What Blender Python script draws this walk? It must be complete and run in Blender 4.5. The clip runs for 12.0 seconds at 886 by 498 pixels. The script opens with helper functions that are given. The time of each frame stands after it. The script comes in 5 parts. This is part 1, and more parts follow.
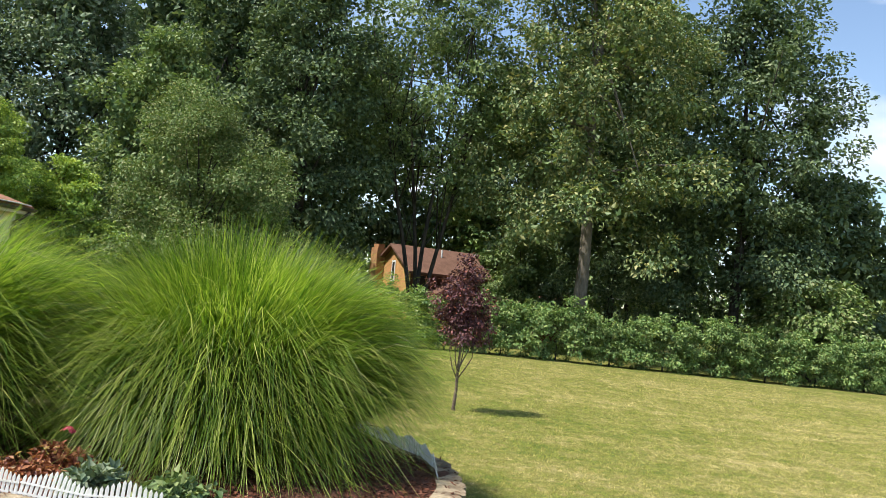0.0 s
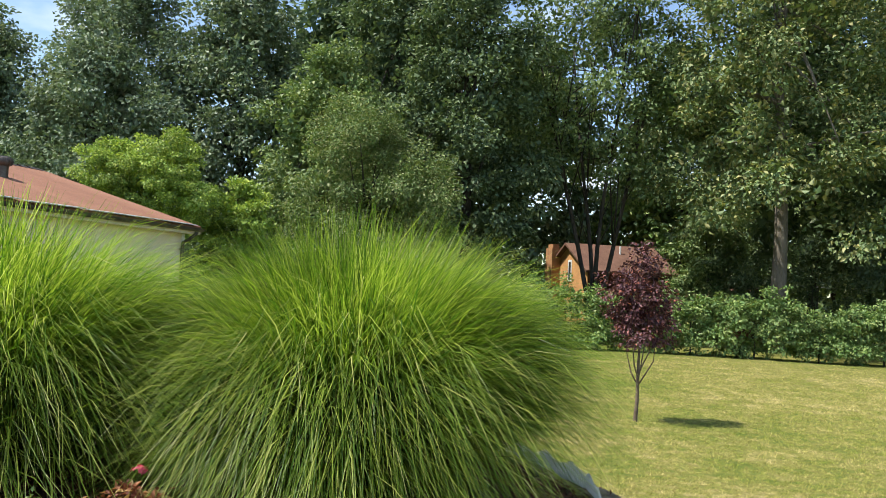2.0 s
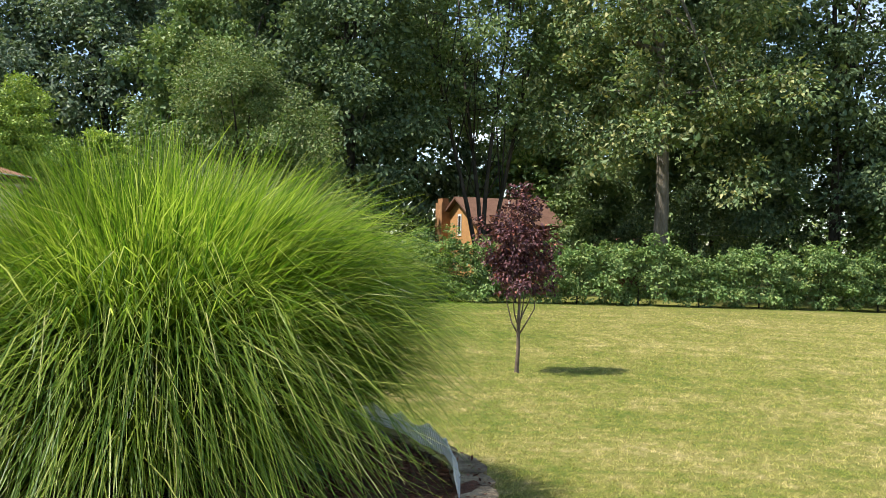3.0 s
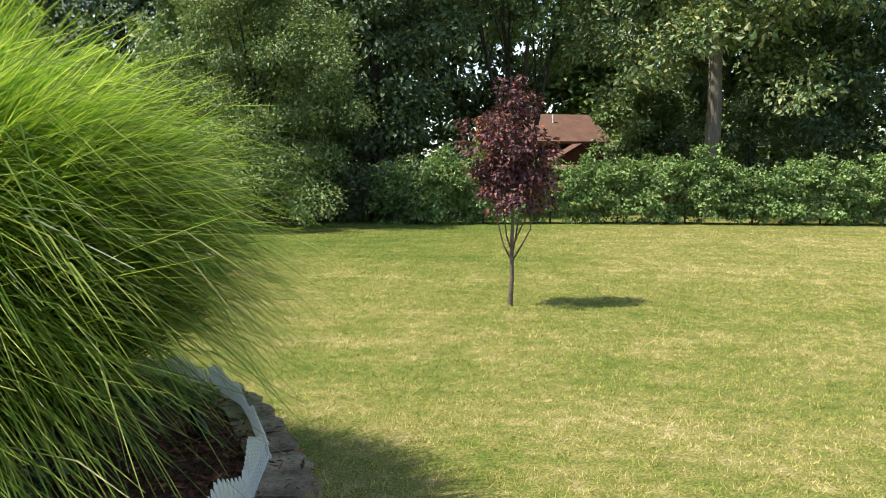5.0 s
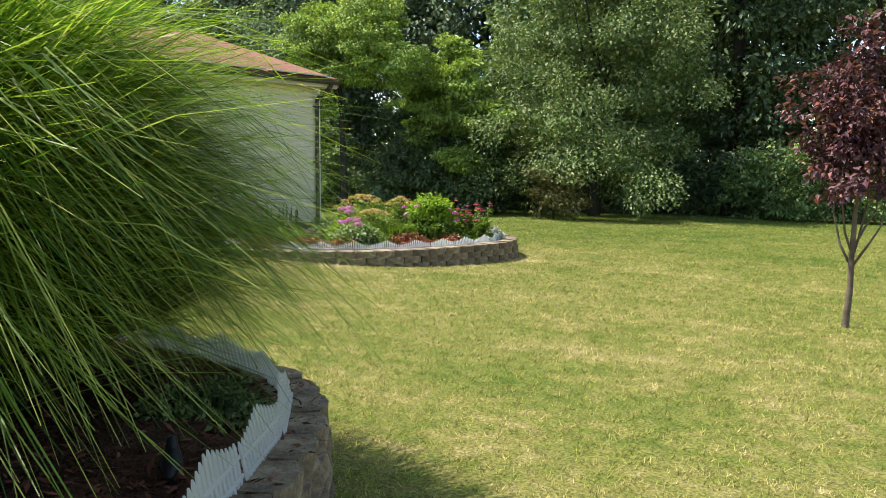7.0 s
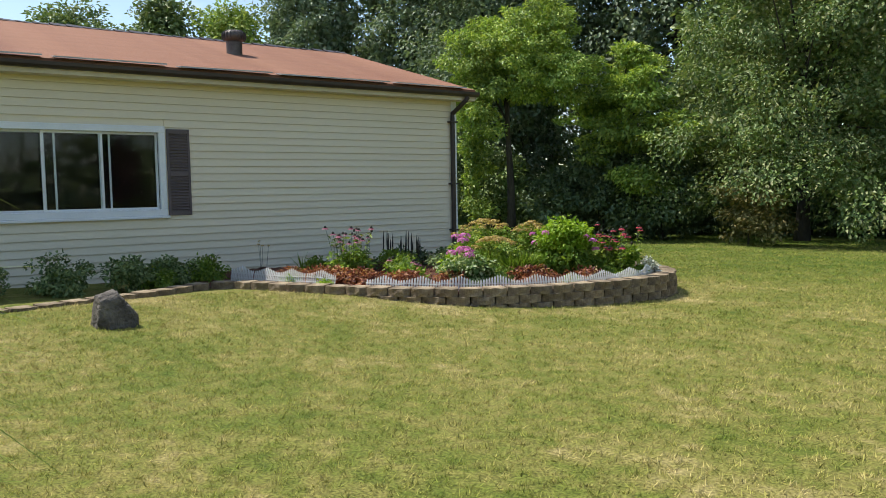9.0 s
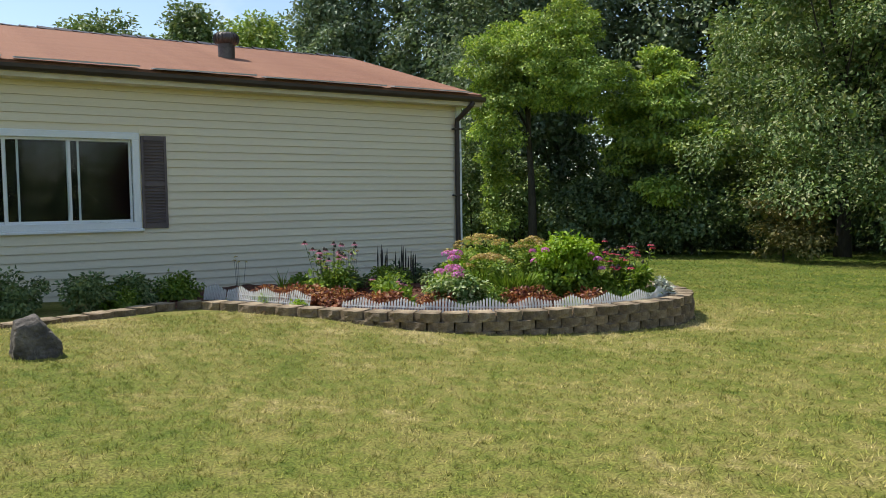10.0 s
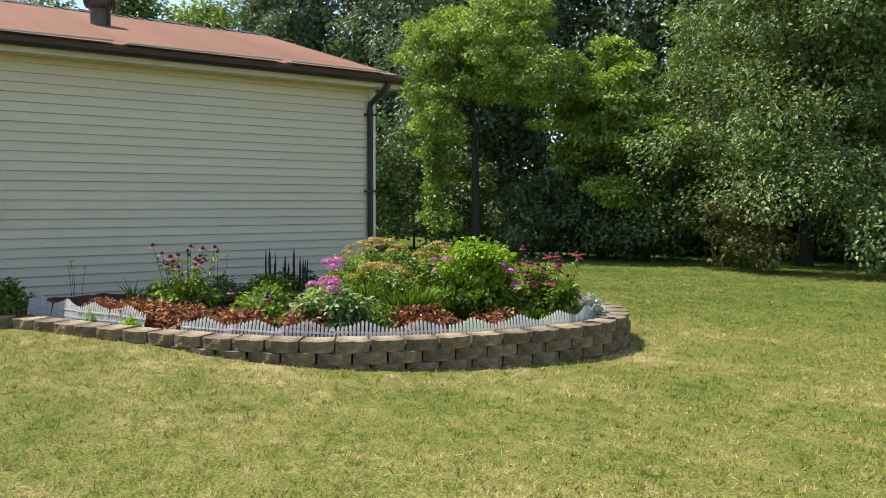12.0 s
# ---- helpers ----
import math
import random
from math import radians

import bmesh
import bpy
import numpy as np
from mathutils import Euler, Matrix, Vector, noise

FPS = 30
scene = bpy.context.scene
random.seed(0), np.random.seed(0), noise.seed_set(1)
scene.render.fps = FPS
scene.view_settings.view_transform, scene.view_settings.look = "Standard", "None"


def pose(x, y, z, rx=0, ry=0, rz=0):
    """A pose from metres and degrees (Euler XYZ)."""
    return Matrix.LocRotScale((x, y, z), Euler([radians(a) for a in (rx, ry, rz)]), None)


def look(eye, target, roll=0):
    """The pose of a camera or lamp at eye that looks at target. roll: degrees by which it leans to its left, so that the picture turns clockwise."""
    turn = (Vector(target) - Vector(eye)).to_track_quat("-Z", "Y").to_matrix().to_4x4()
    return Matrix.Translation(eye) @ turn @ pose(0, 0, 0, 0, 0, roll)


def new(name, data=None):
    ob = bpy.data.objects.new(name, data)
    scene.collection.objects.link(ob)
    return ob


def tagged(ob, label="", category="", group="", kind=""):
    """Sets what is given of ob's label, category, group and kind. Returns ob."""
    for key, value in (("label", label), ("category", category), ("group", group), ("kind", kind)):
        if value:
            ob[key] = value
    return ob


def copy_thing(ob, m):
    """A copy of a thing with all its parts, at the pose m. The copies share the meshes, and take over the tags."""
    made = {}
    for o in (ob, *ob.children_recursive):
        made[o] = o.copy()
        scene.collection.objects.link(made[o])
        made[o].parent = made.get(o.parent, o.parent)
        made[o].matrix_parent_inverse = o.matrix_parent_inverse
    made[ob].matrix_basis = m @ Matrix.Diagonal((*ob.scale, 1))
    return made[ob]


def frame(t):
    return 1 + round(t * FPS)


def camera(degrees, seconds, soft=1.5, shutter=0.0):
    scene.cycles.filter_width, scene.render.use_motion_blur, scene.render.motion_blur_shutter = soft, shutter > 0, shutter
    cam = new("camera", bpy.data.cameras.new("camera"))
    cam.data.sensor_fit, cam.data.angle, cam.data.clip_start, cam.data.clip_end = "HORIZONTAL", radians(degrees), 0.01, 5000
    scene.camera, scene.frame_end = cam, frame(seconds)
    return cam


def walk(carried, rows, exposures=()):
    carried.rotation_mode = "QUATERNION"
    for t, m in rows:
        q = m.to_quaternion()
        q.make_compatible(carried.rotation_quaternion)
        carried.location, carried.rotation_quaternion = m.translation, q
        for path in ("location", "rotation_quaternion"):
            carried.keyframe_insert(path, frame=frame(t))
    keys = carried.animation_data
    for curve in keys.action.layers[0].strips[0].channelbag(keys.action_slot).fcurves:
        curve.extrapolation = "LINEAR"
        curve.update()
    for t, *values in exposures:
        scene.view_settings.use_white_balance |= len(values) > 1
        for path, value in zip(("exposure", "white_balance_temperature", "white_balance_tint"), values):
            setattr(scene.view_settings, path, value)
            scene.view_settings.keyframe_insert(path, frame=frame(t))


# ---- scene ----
cam = camera(57.9, 12.0, soft=0.6)
PATH = [
    (0, (0.063, -0.053, 1.55), (0.066, 1.943, 1.662), 5.7),
    (0.5, (0.137, 0.218, 1.543), (-0.095, 2.202, 1.643), 5.4),
    (1, (0.152, 0.513, 1.525), (-0.215, 2.477, 1.62), 4.3),
    (1.5, (0.209, 0.997, 1.513), (-0.219, 2.948, 1.607), 3.6),
    (2, (0.289, 1.505, 1.49), (-0.149, 3.454, 1.58), 2.6),
    (2.5, (0.359, 2.17, 1.382), (-0.003, 4.136, 1.434), 1.8),
    (3, (0.525, 2.688, 1.333), (0.348, 4.681, 1.328), 1.0),
    (3.2, (0.595, 2.888, 1.304), (0.443, 4.882, 1.27), 0.4),
    (4.8, (1.317, 4.739, 1.175), (1.049, 6.713, 0.989), 0.0),
    (5, (1.418, 4.945, 1.169), (1.103, 6.91, 0.971), -0.3),
    (5.5, (1.629, 5.397, 1.121), (1.057, 7.302, 0.912), -0.8),
    (6, (1.74, 5.921, 1.054), (1.015, 7.772, 0.831), -0.7),
    (6.5, (1.797, 6.462, 1.004), (0.866, 8.218, 0.786), -0.3),
    (7, (1.864, 6.983, 0.928), (0.72, 8.609, 0.711), 0.5),
    (7.5, (1.907, 7.545, 0.85), (0.653, 9.088, 0.636), 0.3),
    (7.7, (1.878, 7.79, 0.83), (0.565, 9.282, 0.606), -0.5),
    (9.3, (1.15, 9.937, 0.797), (-0.394, 11.201, 0.66), -0.7),
    (9.5, (1.069, 10.169, 0.799), (-0.485, 11.421, 0.667), -0.6),
    (10, (0.852, 10.729, 0.799), (-0.732, 11.945, 0.679), -0.8),
    (10.5, (0.609, 11.249, 0.764), (-0.966, 12.477, 0.656), -0.6),
    (11, (0.415, 11.853, 0.745), (-1.156, 13.087, 0.642), -0.3),
    (11.5, (0.127, 12.26, 0.721), (-1.426, 13.515, 0.613), 0.1),
    (12, (-0.145, 12.634, 0.77), (-1.676, 13.915, 0.647), 0.2),
]
walk(cam, [(t, look(eye, target, roll)) for t, eye, target, roll in PATH], exposures=[(0.0, 0.62), (3.0, 0.7), (5.5, 0.78), (7.0, 0.78), (7.7, 0.7), (9.5, 0.32), (10.5, 0.3), (12.0, 0.52)])

# ---- light ----
SUN_EL, SUN_AZ = radians(59), math.atan2(-0.42, -0.9)   # the way towards the sun lies at -x and -y
world = bpy.data.worlds.new("world")
scene.world = world
world.use_nodes = True
wn, wl = world.node_tree.nodes, world.node_tree.links
wn.clear()
w_out, w_bg, w_sky = wn.new("ShaderNodeOutputWorld"), wn.new("ShaderNodeBackground"), wn.new("ShaderNodeTexSky")
w_sky.sky_type, w_sky.sun_disc = "NISHITA", False
w_sky.sun_elevation, w_sky.sun_rotation = SUN_EL, math.pi / 2 - SUN_AZ
w_sky.air_density, w_sky.dust_density = 1.0, 0.6
w_tc, w_map, w_noise, w_ramp, w_mix = (wn.new("ShaderNodeTexCoord"), wn.new("ShaderNodeMapping"), wn.new("ShaderNodeTexNoise"),
                                       wn.new("ShaderNodeValToRGB"), wn.new("ShaderNodeMixRGB"))
w_map.inputs["Scale"].default_value = (2.2, 2.2, 5.0)
w_noise.inputs["Scale"].default_value, w_noise.inputs["Detail"].default_value = 1.7, 7
w_ramp.color_ramp.elements[0].position, w_ramp.color_ramp.elements[1].position = 0.54, 0.74
w_mix.inputs["Color2"].default_value = (6.0, 6.3, 6.8, 1)
wl.new(w_tc.outputs["Generated"], w_map.inputs["Vector"])
wl.new(w_map.outputs["Vector"], w_noise.inputs["Vector"])
wl.new(w_noise.outputs["Fac"], w_ramp.inputs["Fac"])
wl.new(w_ramp.outputs["Color"], w_mix.inputs["Fac"])
wl.new(w_sky.outputs["Color"], w_mix.inputs["Color1"])
wl.new(w_mix.outputs["Color"], w_bg.inputs["Color"])
wl.new(w_bg.outputs["Background"], w_out.inputs["Surface"])
w_bg.inputs["Strength"].default_value = 0.14
sun_data = bpy.data.lights.new("sun", "SUN")
sun_data.energy, sun_data.angle, sun_data.color = 4.6, radians(0.53), (1.0, 0.95, 0.86)
sun = new("sun", sun_data)
SUN_DIR = Vector((math.cos(SUN_AZ) * math.cos(SUN_EL), math.sin(SUN_AZ) * math.cos(SUN_EL), math.sin(SUN_EL)))
sun.matrix_world = look(SUN_DIR * 60, (0, 0, 0))


# ---- materials ----
def nodes_of(name):
    m = bpy.data.materials.new(name)
    m.use_nodes = True
    return m, m.node_tree.nodes, m.node_tree.links, m.node_tree.nodes["Principled BSDF"]


def ramp_node(n, stops):
    r = n.new("ShaderNodeValToRGB")
    while len(r.color_ramp.elements) < len(stops):
        r.color_ramp.elements.new(0.5)
    for e, (p, c) in zip(r.color_ramp.elements, stops):
        e.position, e.color = p, (*c, 1)
    return r


def surface(name, a, b, scale=8.0, rough=0.8, fine=60.0, bump=0.2, depth=0.01, stretch=(1, 1, 1), random_amount=0.0, metal=0.0, stain=None, spec=0.4, speckle=0.28):
    """Two colours in broad noise, darkened and lightened by fine grain, with bump and per-object tone."""
    m, n, l, p = nodes_of(name)
    tc, mp = n.new("ShaderNodeTexCoord"), n.new("ShaderNodeMapping")
    mp.inputs["Scale"].default_value = stretch
    l.new(tc.outputs["Object"], mp.inputs["Vector"])
    big, small = n.new("ShaderNodeTexNoise"), n.new("ShaderNodeTexNoise")
    big.inputs["Scale"].default_value, big.inputs["Detail"].default_value = scale, 4
    small.inputs["Scale"].default_value, small.inputs["Detail"].default_value = fine, 5
    l.new(mp.outputs["Vector"], big.inputs["Vector"])
    l.new(mp.outputs["Vector"], small.inputs["Vector"])
    stops = [(0.3, a), (0.7, b)] if stain is None else [(0.25, stain), (0.42, a), (0.75, b)]
    r = ramp_node(n, stops)
    l.new(big.outputs["Fac"], r.inputs["Fac"])
    hsv = n.new("ShaderNodeHueSaturation")
    l.new(r.outputs["Color"], hsv.inputs["Color"])
    grain = n.new("ShaderNodeMapRange")
    grain.inputs["From Min"].default_value, grain.inputs["From Max"].default_value = 0.25, 0.75
    grain.inputs["To Min"].default_value, grain.inputs["To Max"].default_value = 1 - speckle, 1 + speckle
    l.new(small.outputs["Fac"], grain.inputs["Value"])
    if random_amount:
        info, mul, add = n.new("ShaderNodeObjectInfo"), n.new("ShaderNodeMapRange"), n.new("ShaderNodeMath")
        mul.inputs["To Min"].default_value, mul.inputs["To Max"].default_value = 1 - random_amount, 1 + random_amount
        add.operation = "MULTIPLY"
        l.new(info.outputs["Random"], mul.inputs["Value"])
        l.new(mul.outputs["Result"], add.inputs[0])
        l.new(grain.outputs["Result"], add.inputs[1])
        l.new(add.outputs[0], hsv.inputs["Value"])
    else:
        l.new(grain.outputs["Result"], hsv.inputs["Value"])
    l.new(hsv.outputs["Color"], p.inputs["Base Color"])
    p.inputs["Roughness"].default_value, p.inputs["Metallic"].default_value = rough, metal
    p.inputs["Specular IOR Level"].default_value = spec
    b_node = n.new("ShaderNodeBump")
    b_node.inputs["Strength"].default_value, b_node.inputs["Distance"].default_value = bump, depth
    l.new(small.outputs["Fac"], b_node.inputs["Height"])
    l.new(b_node.outputs["Normal"], p.inputs["Normal"])
    return m


def foliage(name, stops, glow=0.35, rough=0.5, patch=0.25, patch_scale=0.5, spec=0.35, through_tint=(0.98, 1.0, 0.55)):
    """Leaves: colour differs from leaf to leaf and in broad patches; light passes through them."""
    m, n, l, p = nodes_of(name)
    geo, tc, big = n.new("ShaderNodeNewGeometry"), n.new("ShaderNodeTexCoord"), n.new("ShaderNodeTexNoise")
    big.inputs["Scale"].default_value, big.inputs["Detail"].default_value = patch_scale, 3
    l.new(tc.outputs["Object"], big.inputs["Vector"])
    r = ramp_node(n, stops)
    l.new(geo.outputs["Random Per Island"], r.inputs["Fac"])
    hsv, mr = n.new("ShaderNodeHueSaturation"), n.new("ShaderNodeMapRange")
    mr.inputs["From Min"].default_value, mr.inputs["From Max"].default_value = 0.3, 0.7
    mr.inputs["To Min"].default_value, mr.inputs["To Max"].default_value = 1 - patch, 1 + patch
    l.new(big.outputs["Fac"], mr.inputs["Value"])
    l.new(mr.outputs["Result"], hsv.inputs["Value"])
    l.new(r.outputs["Color"], hsv.inputs["Color"])
    l.new(hsv.outputs["Color"], p.inputs["Base Color"])
    p.inputs["Roughness"].default_value, p.inputs["Specular IOR Level"].default_value = rough, spec
    tr, mix = n.new("ShaderNodeBsdfTranslucent"), n.new("ShaderNodeMixShader")
    warm = n.new("ShaderNodeMixRGB")
    warm.blend_type, warm.inputs["Fac"].default_value = "MULTIPLY", 1.0
    warm.inputs["Color2"].default_value = (*through_tint, 1)
    l.new(hsv.outputs["Color"], warm.inputs["Color1"])
    l.new(warm.outputs["Color"], tr.inputs["Color"])
    mix.inputs["Fac"].default_value = glow
    l.new(p.outputs["BSDF"], mix.inputs[1])
    l.new(tr.outputs["BSDF"], mix.inputs[2])
    l.new(mix.outputs["Shader"], n["Material Output"].inputs["Surface"])
    return m


GRASS_TONES = [(0.08, (0.095, 0.152, 0.020)), (0.36, (0.188, 0.216, 0.040)), (0.60, (0.290, 0.268, 0.074)), (0.86, (0.49, 0.405, 0.180))]


def patches(n, l, tc):
    """Broad, middle and small patches of dry and green grass, and faint mowing bands."""
    total = None
    for sc, de, k, stretch in ((0.25, 2, 0.4, (1, 1, 1)), (1.5, 4, 0.7, (1, 1, 1)), (7.0, 4, 0.9, (1, 1, 1)), (0.55, 2, 0.45, (0.1, 1.3, 1))):
        mp, no, ml = n.new("ShaderNodeMapping"), n.new("ShaderNodeTexNoise"), n.new("ShaderNodeMath")
        mp.inputs["Scale"].default_value = stretch
        no.inputs["Scale"].default_value, no.inputs["Detail"].default_value = sc, de
        ml.operation = "MULTIPLY_ADD"
        ml.inputs[1].default_value = k
        l.new(tc.outputs["Object"], mp.inputs["Vector"])
        l.new(mp.outputs["Vector"], no.inputs["Vector"])
        l.new(no.outputs["Fac"], ml.inputs[0])
        if total is None:
            wear = n.new("ShaderNodeAttribute")
            wear.attribute_name = "dry"
            add = n.new("ShaderNodeMath")
            add.inputs[1].default_value = -0.75
            l.new(wear.outputs["Fac"], add.inputs[0])
            l.new(add.outputs[0], ml.inputs[2])
        else:
            l.new(total, ml.inputs[2])
        total = ml.outputs[0]
    return total


def lawn_material():
    m, n, l, p = nodes_of("lawn")
    tc = n.new("ShaderNodeTexCoord")
    fine = n.new("ShaderNodeTexNoise")
    fine.inputs["Scale"].default_value, fine.inputs["Detail"].default_value = 55, 4
    l.new(tc.outputs["Object"], fine.inputs["Vector"])
    # turf darkened for thatch and for painted shade in the gaps between blades
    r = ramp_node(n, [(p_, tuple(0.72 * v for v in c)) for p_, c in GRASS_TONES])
    l.new(patches(n, l, tc), r.inputs["Fac"])
    hsv, mr = n.new("ShaderNodeHueSaturation"), n.new("ShaderNodeMapRange")
    mr.inputs["From Min"].default_value, mr.inputs["From Max"].default_value = 0.3, 0.7
    mr.inputs["To Min"].default_value, mr.inputs["To Max"].default_value = 0.45, 1.5
    l.new(fine.outputs["Fac"], mr.inputs["Value"])
    l.new(mr.outputs["Result"], hsv.inputs["Value"])
    l.new(r.outputs["Color"], hsv.inputs["Color"])
    l.new(hsv.outputs["Color"], p.inputs["Base Color"])
    p.inputs["Roughness"].default_value, p.inputs["Specular IOR Level"].default_value = 0.9, 0.15
    bump = n.new("ShaderNodeBump")
    bump.inputs["Strength"].default_value, bump.inputs["Distance"].default_value = 0.7, 0.03
    l.new(fine.outputs["Fac"], bump.inputs["Height"])
    l.new(bump.outputs["Normal"], p.inputs["Normal"])
    return m


def blade_material():
    """Mown blades: green or dry by patches of the lawn, and from blade to blade."""
    m, n, l, p = nodes_of("lawn_blade")
    tc, geo = n.new("ShaderNodeTexCoord"), n.new("ShaderNodeNewGeometry")
    fac = patches(n, l, tc)
    mr = n.new("ShaderNodeMath")
    mr.operation = "MULTIPLY_ADD"
    mr.inputs[1].default_value = 0.24
    l.new(geo.outputs["Random Per Island"], mr.inputs[0])
    sub = n.new("ShaderNodeMath")
    sub.operation, sub.inputs[1].default_value = "SUBTRACT", 0.05
    l.new(fac, sub.inputs[0])
    l.new(sub.outputs[0], mr.inputs[2])
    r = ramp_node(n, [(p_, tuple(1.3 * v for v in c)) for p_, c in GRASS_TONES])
    l.new(mr.outputs[0], r.inputs["Fac"])
    tone, spread, scatter = n.new("ShaderNodeHueSaturation"), n.new("ShaderNodeMapRange"), n.new("ShaderNodeMath")
    scatter.operation, scatter.inputs[1].default_value = "MULTIPLY", 7.3
    wrap = n.new("ShaderNodeMath")
    wrap.operation = "FRACT"
    l.new(geo.outputs["Random Per Island"], scatter.inputs[0])
    l.new(scatter.outputs[0], wrap.inputs[0])
    l.new(wrap.outputs[0], spread.inputs["Value"])
    spread.inputs["To Min"].default_value, spread.inputs["To Max"].default_value = 0.42, 1.58
    l.new(spread.outputs["Result"], tone.inputs["Value"])
    l.new(r.outputs["Color"], tone.inputs["Color"])
    l.new(tone.outputs["Color"], p.inputs["Base Color"])
    p.inputs["Roughness"].default_value, p.inputs["Specular IOR Level"].default_value = 0.7, 0.12
    # soft blades catch the light much as the turf does
    soft_n, norm = n.new("ShaderNodeVectorMath"), n.new("ShaderNodeVectorMath")
    soft_n.operation, norm.operation = "ADD", "NORMALIZE"
    soft_n.inputs[1].default_value = (0, 0, 0.8)
    l.new(geo.outputs["Normal"], soft_n.inputs[0])
    l.new(soft_n.outputs[0], norm.inputs[0])
    l.new(norm.outputs[0], p.inputs["Normal"])
    tr, mix = n.new("ShaderNodeBsdfTranslucent"), n.new("ShaderNodeMixShader")
    l.new(tone.outputs["Color"], tr.inputs["Color"])
    mix.inputs["Fac"].default_value = 0.3
    l.new(p.outputs["BSDF"], mix.inputs[1])
    l.new(tr.outputs["BSDF"], mix.inputs[2])
    l.new(mix.outputs["Shader"], n["Material Output"].inputs["Surface"])
    return m


LAWN = lawn_material()
BLADE = blade_material()
MAIDEN = foliage("maiden_grass", [(0.0, (0.060, 0.140, 0.018)), (0.45, (0.210, 0.305, 0.040)), (0.8, (0.400, 0.465, 0.085)), (0.96, (0.560, 0.580, 0.180)), (1.0, (0.620, 0.580, 0.300))], glow=0.58, rough=0.42, patch=0.22, patch_scale=1.5, spec=0.45, through_tint=(0.84, 1.0, 0.45))
# culm green lowered to put the clump's inner shade into the colour
CULM_SHADED = foliage("shaded_grass_culms", [(0.0, (0.035, 0.075, 0.014)), (0.7, (0.080, 0.130, 0.026)), (1.0, (0.180, 0.170, 0.070))], glow=0.1, rough=0.6)
STRAW = foliage("dry_grass", [(0.0, (0.22, 0.2, 0.08)), (1.0, (0.42, 0.34, 0.17))], glow=0.25)
LEAF_DARK = foliage("leaf_dark", [(0.0, (0.065, 0.113, 0.055)), (0.6, (0.128, 0.185, 0.088)), (1.0, (0.218, 0.274, 0.122))], glow=0.22, rough=0.5, spec=0.3)
LEAF_MID = foliage("leaf_mid", [(0.0, (0.098, 0.164, 0.060)), (0.6, (0.180, 0.260, 0.094)), (1.0, (0.325, 0.378, 0.151))], glow=0.22, rough=0.5, spec=0.3)
LEAF_OAK = foliage("leaf_oak", [(0.0, (0.093, 0.152, 0.057)), (0.6, (0.187, 0.253, 0.099)), (1.0, (0.404, 0.380, 0.158))], glow=0.22, rough=0.5, spec=0.3)
LEAF_LIGHT = foliage("leaf_light", [(0.0, (0.095, 0.160, 0.049)), (0.6, (0.191, 0.271, 0.081)), (1.0, (0.344, 0.353, 0.166))], glow=0.22, rough=0.5, spec=0.3)
LEAF_VINE = foliage("leaf_vine", [(0.0, (0.145, 0.245, 0.048)), (0.6, (0.300, 0.420, 0.080)), (1.0, (0.510, 0.570, 0.125))], glow=0.26, rough=0.45, patch=0.35)
LEAF_GREY = foliage("leaf_grey", [(0.0, (0.106, 0.162, 0.091)), (0.6, (0.180, 0.247, 0.142)), (1.0, (0.295, 0.340, 0.232))], glow=0.22, rough=0.5, spec=0.3)
LEAF_HEDGE = foliage("leaf_hedge", [(0.0, (0.104, 0.193, 0.060)), (0.6, (0.194, 0.300, 0.091)), (1.0, (0.359, 0.427, 0.150))], glow=0.22, rough=0.45, patch_scale=0.9)
LEAF_PLUM = foliage("leaf_plum", [(0.0, (0.055, 0.026, 0.036)), (0.55, (0.140, 0.058, 0.070)), (0.9, (0.260, 0.125, 0.130)), (1.0, (0.560, 0.190, 0.130))], glow=0.25, rough=0.45, spec=0.3)
LEAF_BED = foliage("leaf_bed", [(0.0, (0.099, 0.184, 0.021)), (0.6, (0.196, 0.312, 0.036)), (1.0, (0.368, 0.461, 0.072))], glow=0.35)
LEAF_GOLD = foliage("leaf_gold", [(0.0, (0.133, 0.252, 0.036)), (0.6, (0.255, 0.371, 0.060)), (1.0, (0.443, 0.477, 0.108))], glow=0.35)
LEAF_LIME = foliage("leaf_lime", [(0.0, (0.167, 0.314, 0.016)), (0.6, (0.282, 0.439, 0.026)), (1.0, (0.418, 0.543, 0.066))], glow=0.4)
LEAF_VARIEGATED = foliage("leaf_variegated", [(0.0, (0.092, 0.192, 0.040)), (0.5, (0.184, 0.288, 0.080)), (0.8, (0.483, 0.552, 0.280)), (1.0, (0.632, 0.672, 0.400))], glow=0.3)
LEAF_RUST = foliage("leaf_rust", [(0.0, (0.095, 0.028, 0.025)), (0.5, (0.285, 0.094, 0.050)), (0.85, (0.493, 0.210, 0.100)), (1.0, (0.665, 0.468, 0.224))], glow=0.3)
LEAF_SILVER = foliage("leaf_silver", [(0.0, (0.35, 0.38, 0.33)), (1.0, (0.66, 0.68, 0.62))], glow=0.2, rough=0.7)
GOLDEN = foliage("seed_heads", [(0.0, (0.342, 0.227, 0.083)), (0.6, (0.559, 0.385, 0.125)), (1.0, (0.776, 0.630, 0.166))], glow=0.25)
PETAL_PINK = foliage("petal_pink", [(0.0, (0.550, 0.112, 0.414)), (1.0, (0.814, 0.300, 0.713))], glow=0.35, patch=0.1)
PETAL_MAUVE = foliage("petal_mauve", [(0.0, (0.468, 0.126, 0.238)), (1.0, (0.612, 0.288, 0.391))], glow=0.35, patch=0.1)
PETAL_RED = foliage("petal_red", [(0.0, (0.42, 0.035, 0.08)), (1.0, (0.62, 0.10, 0.15))], glow=0.3, patch=0.1)
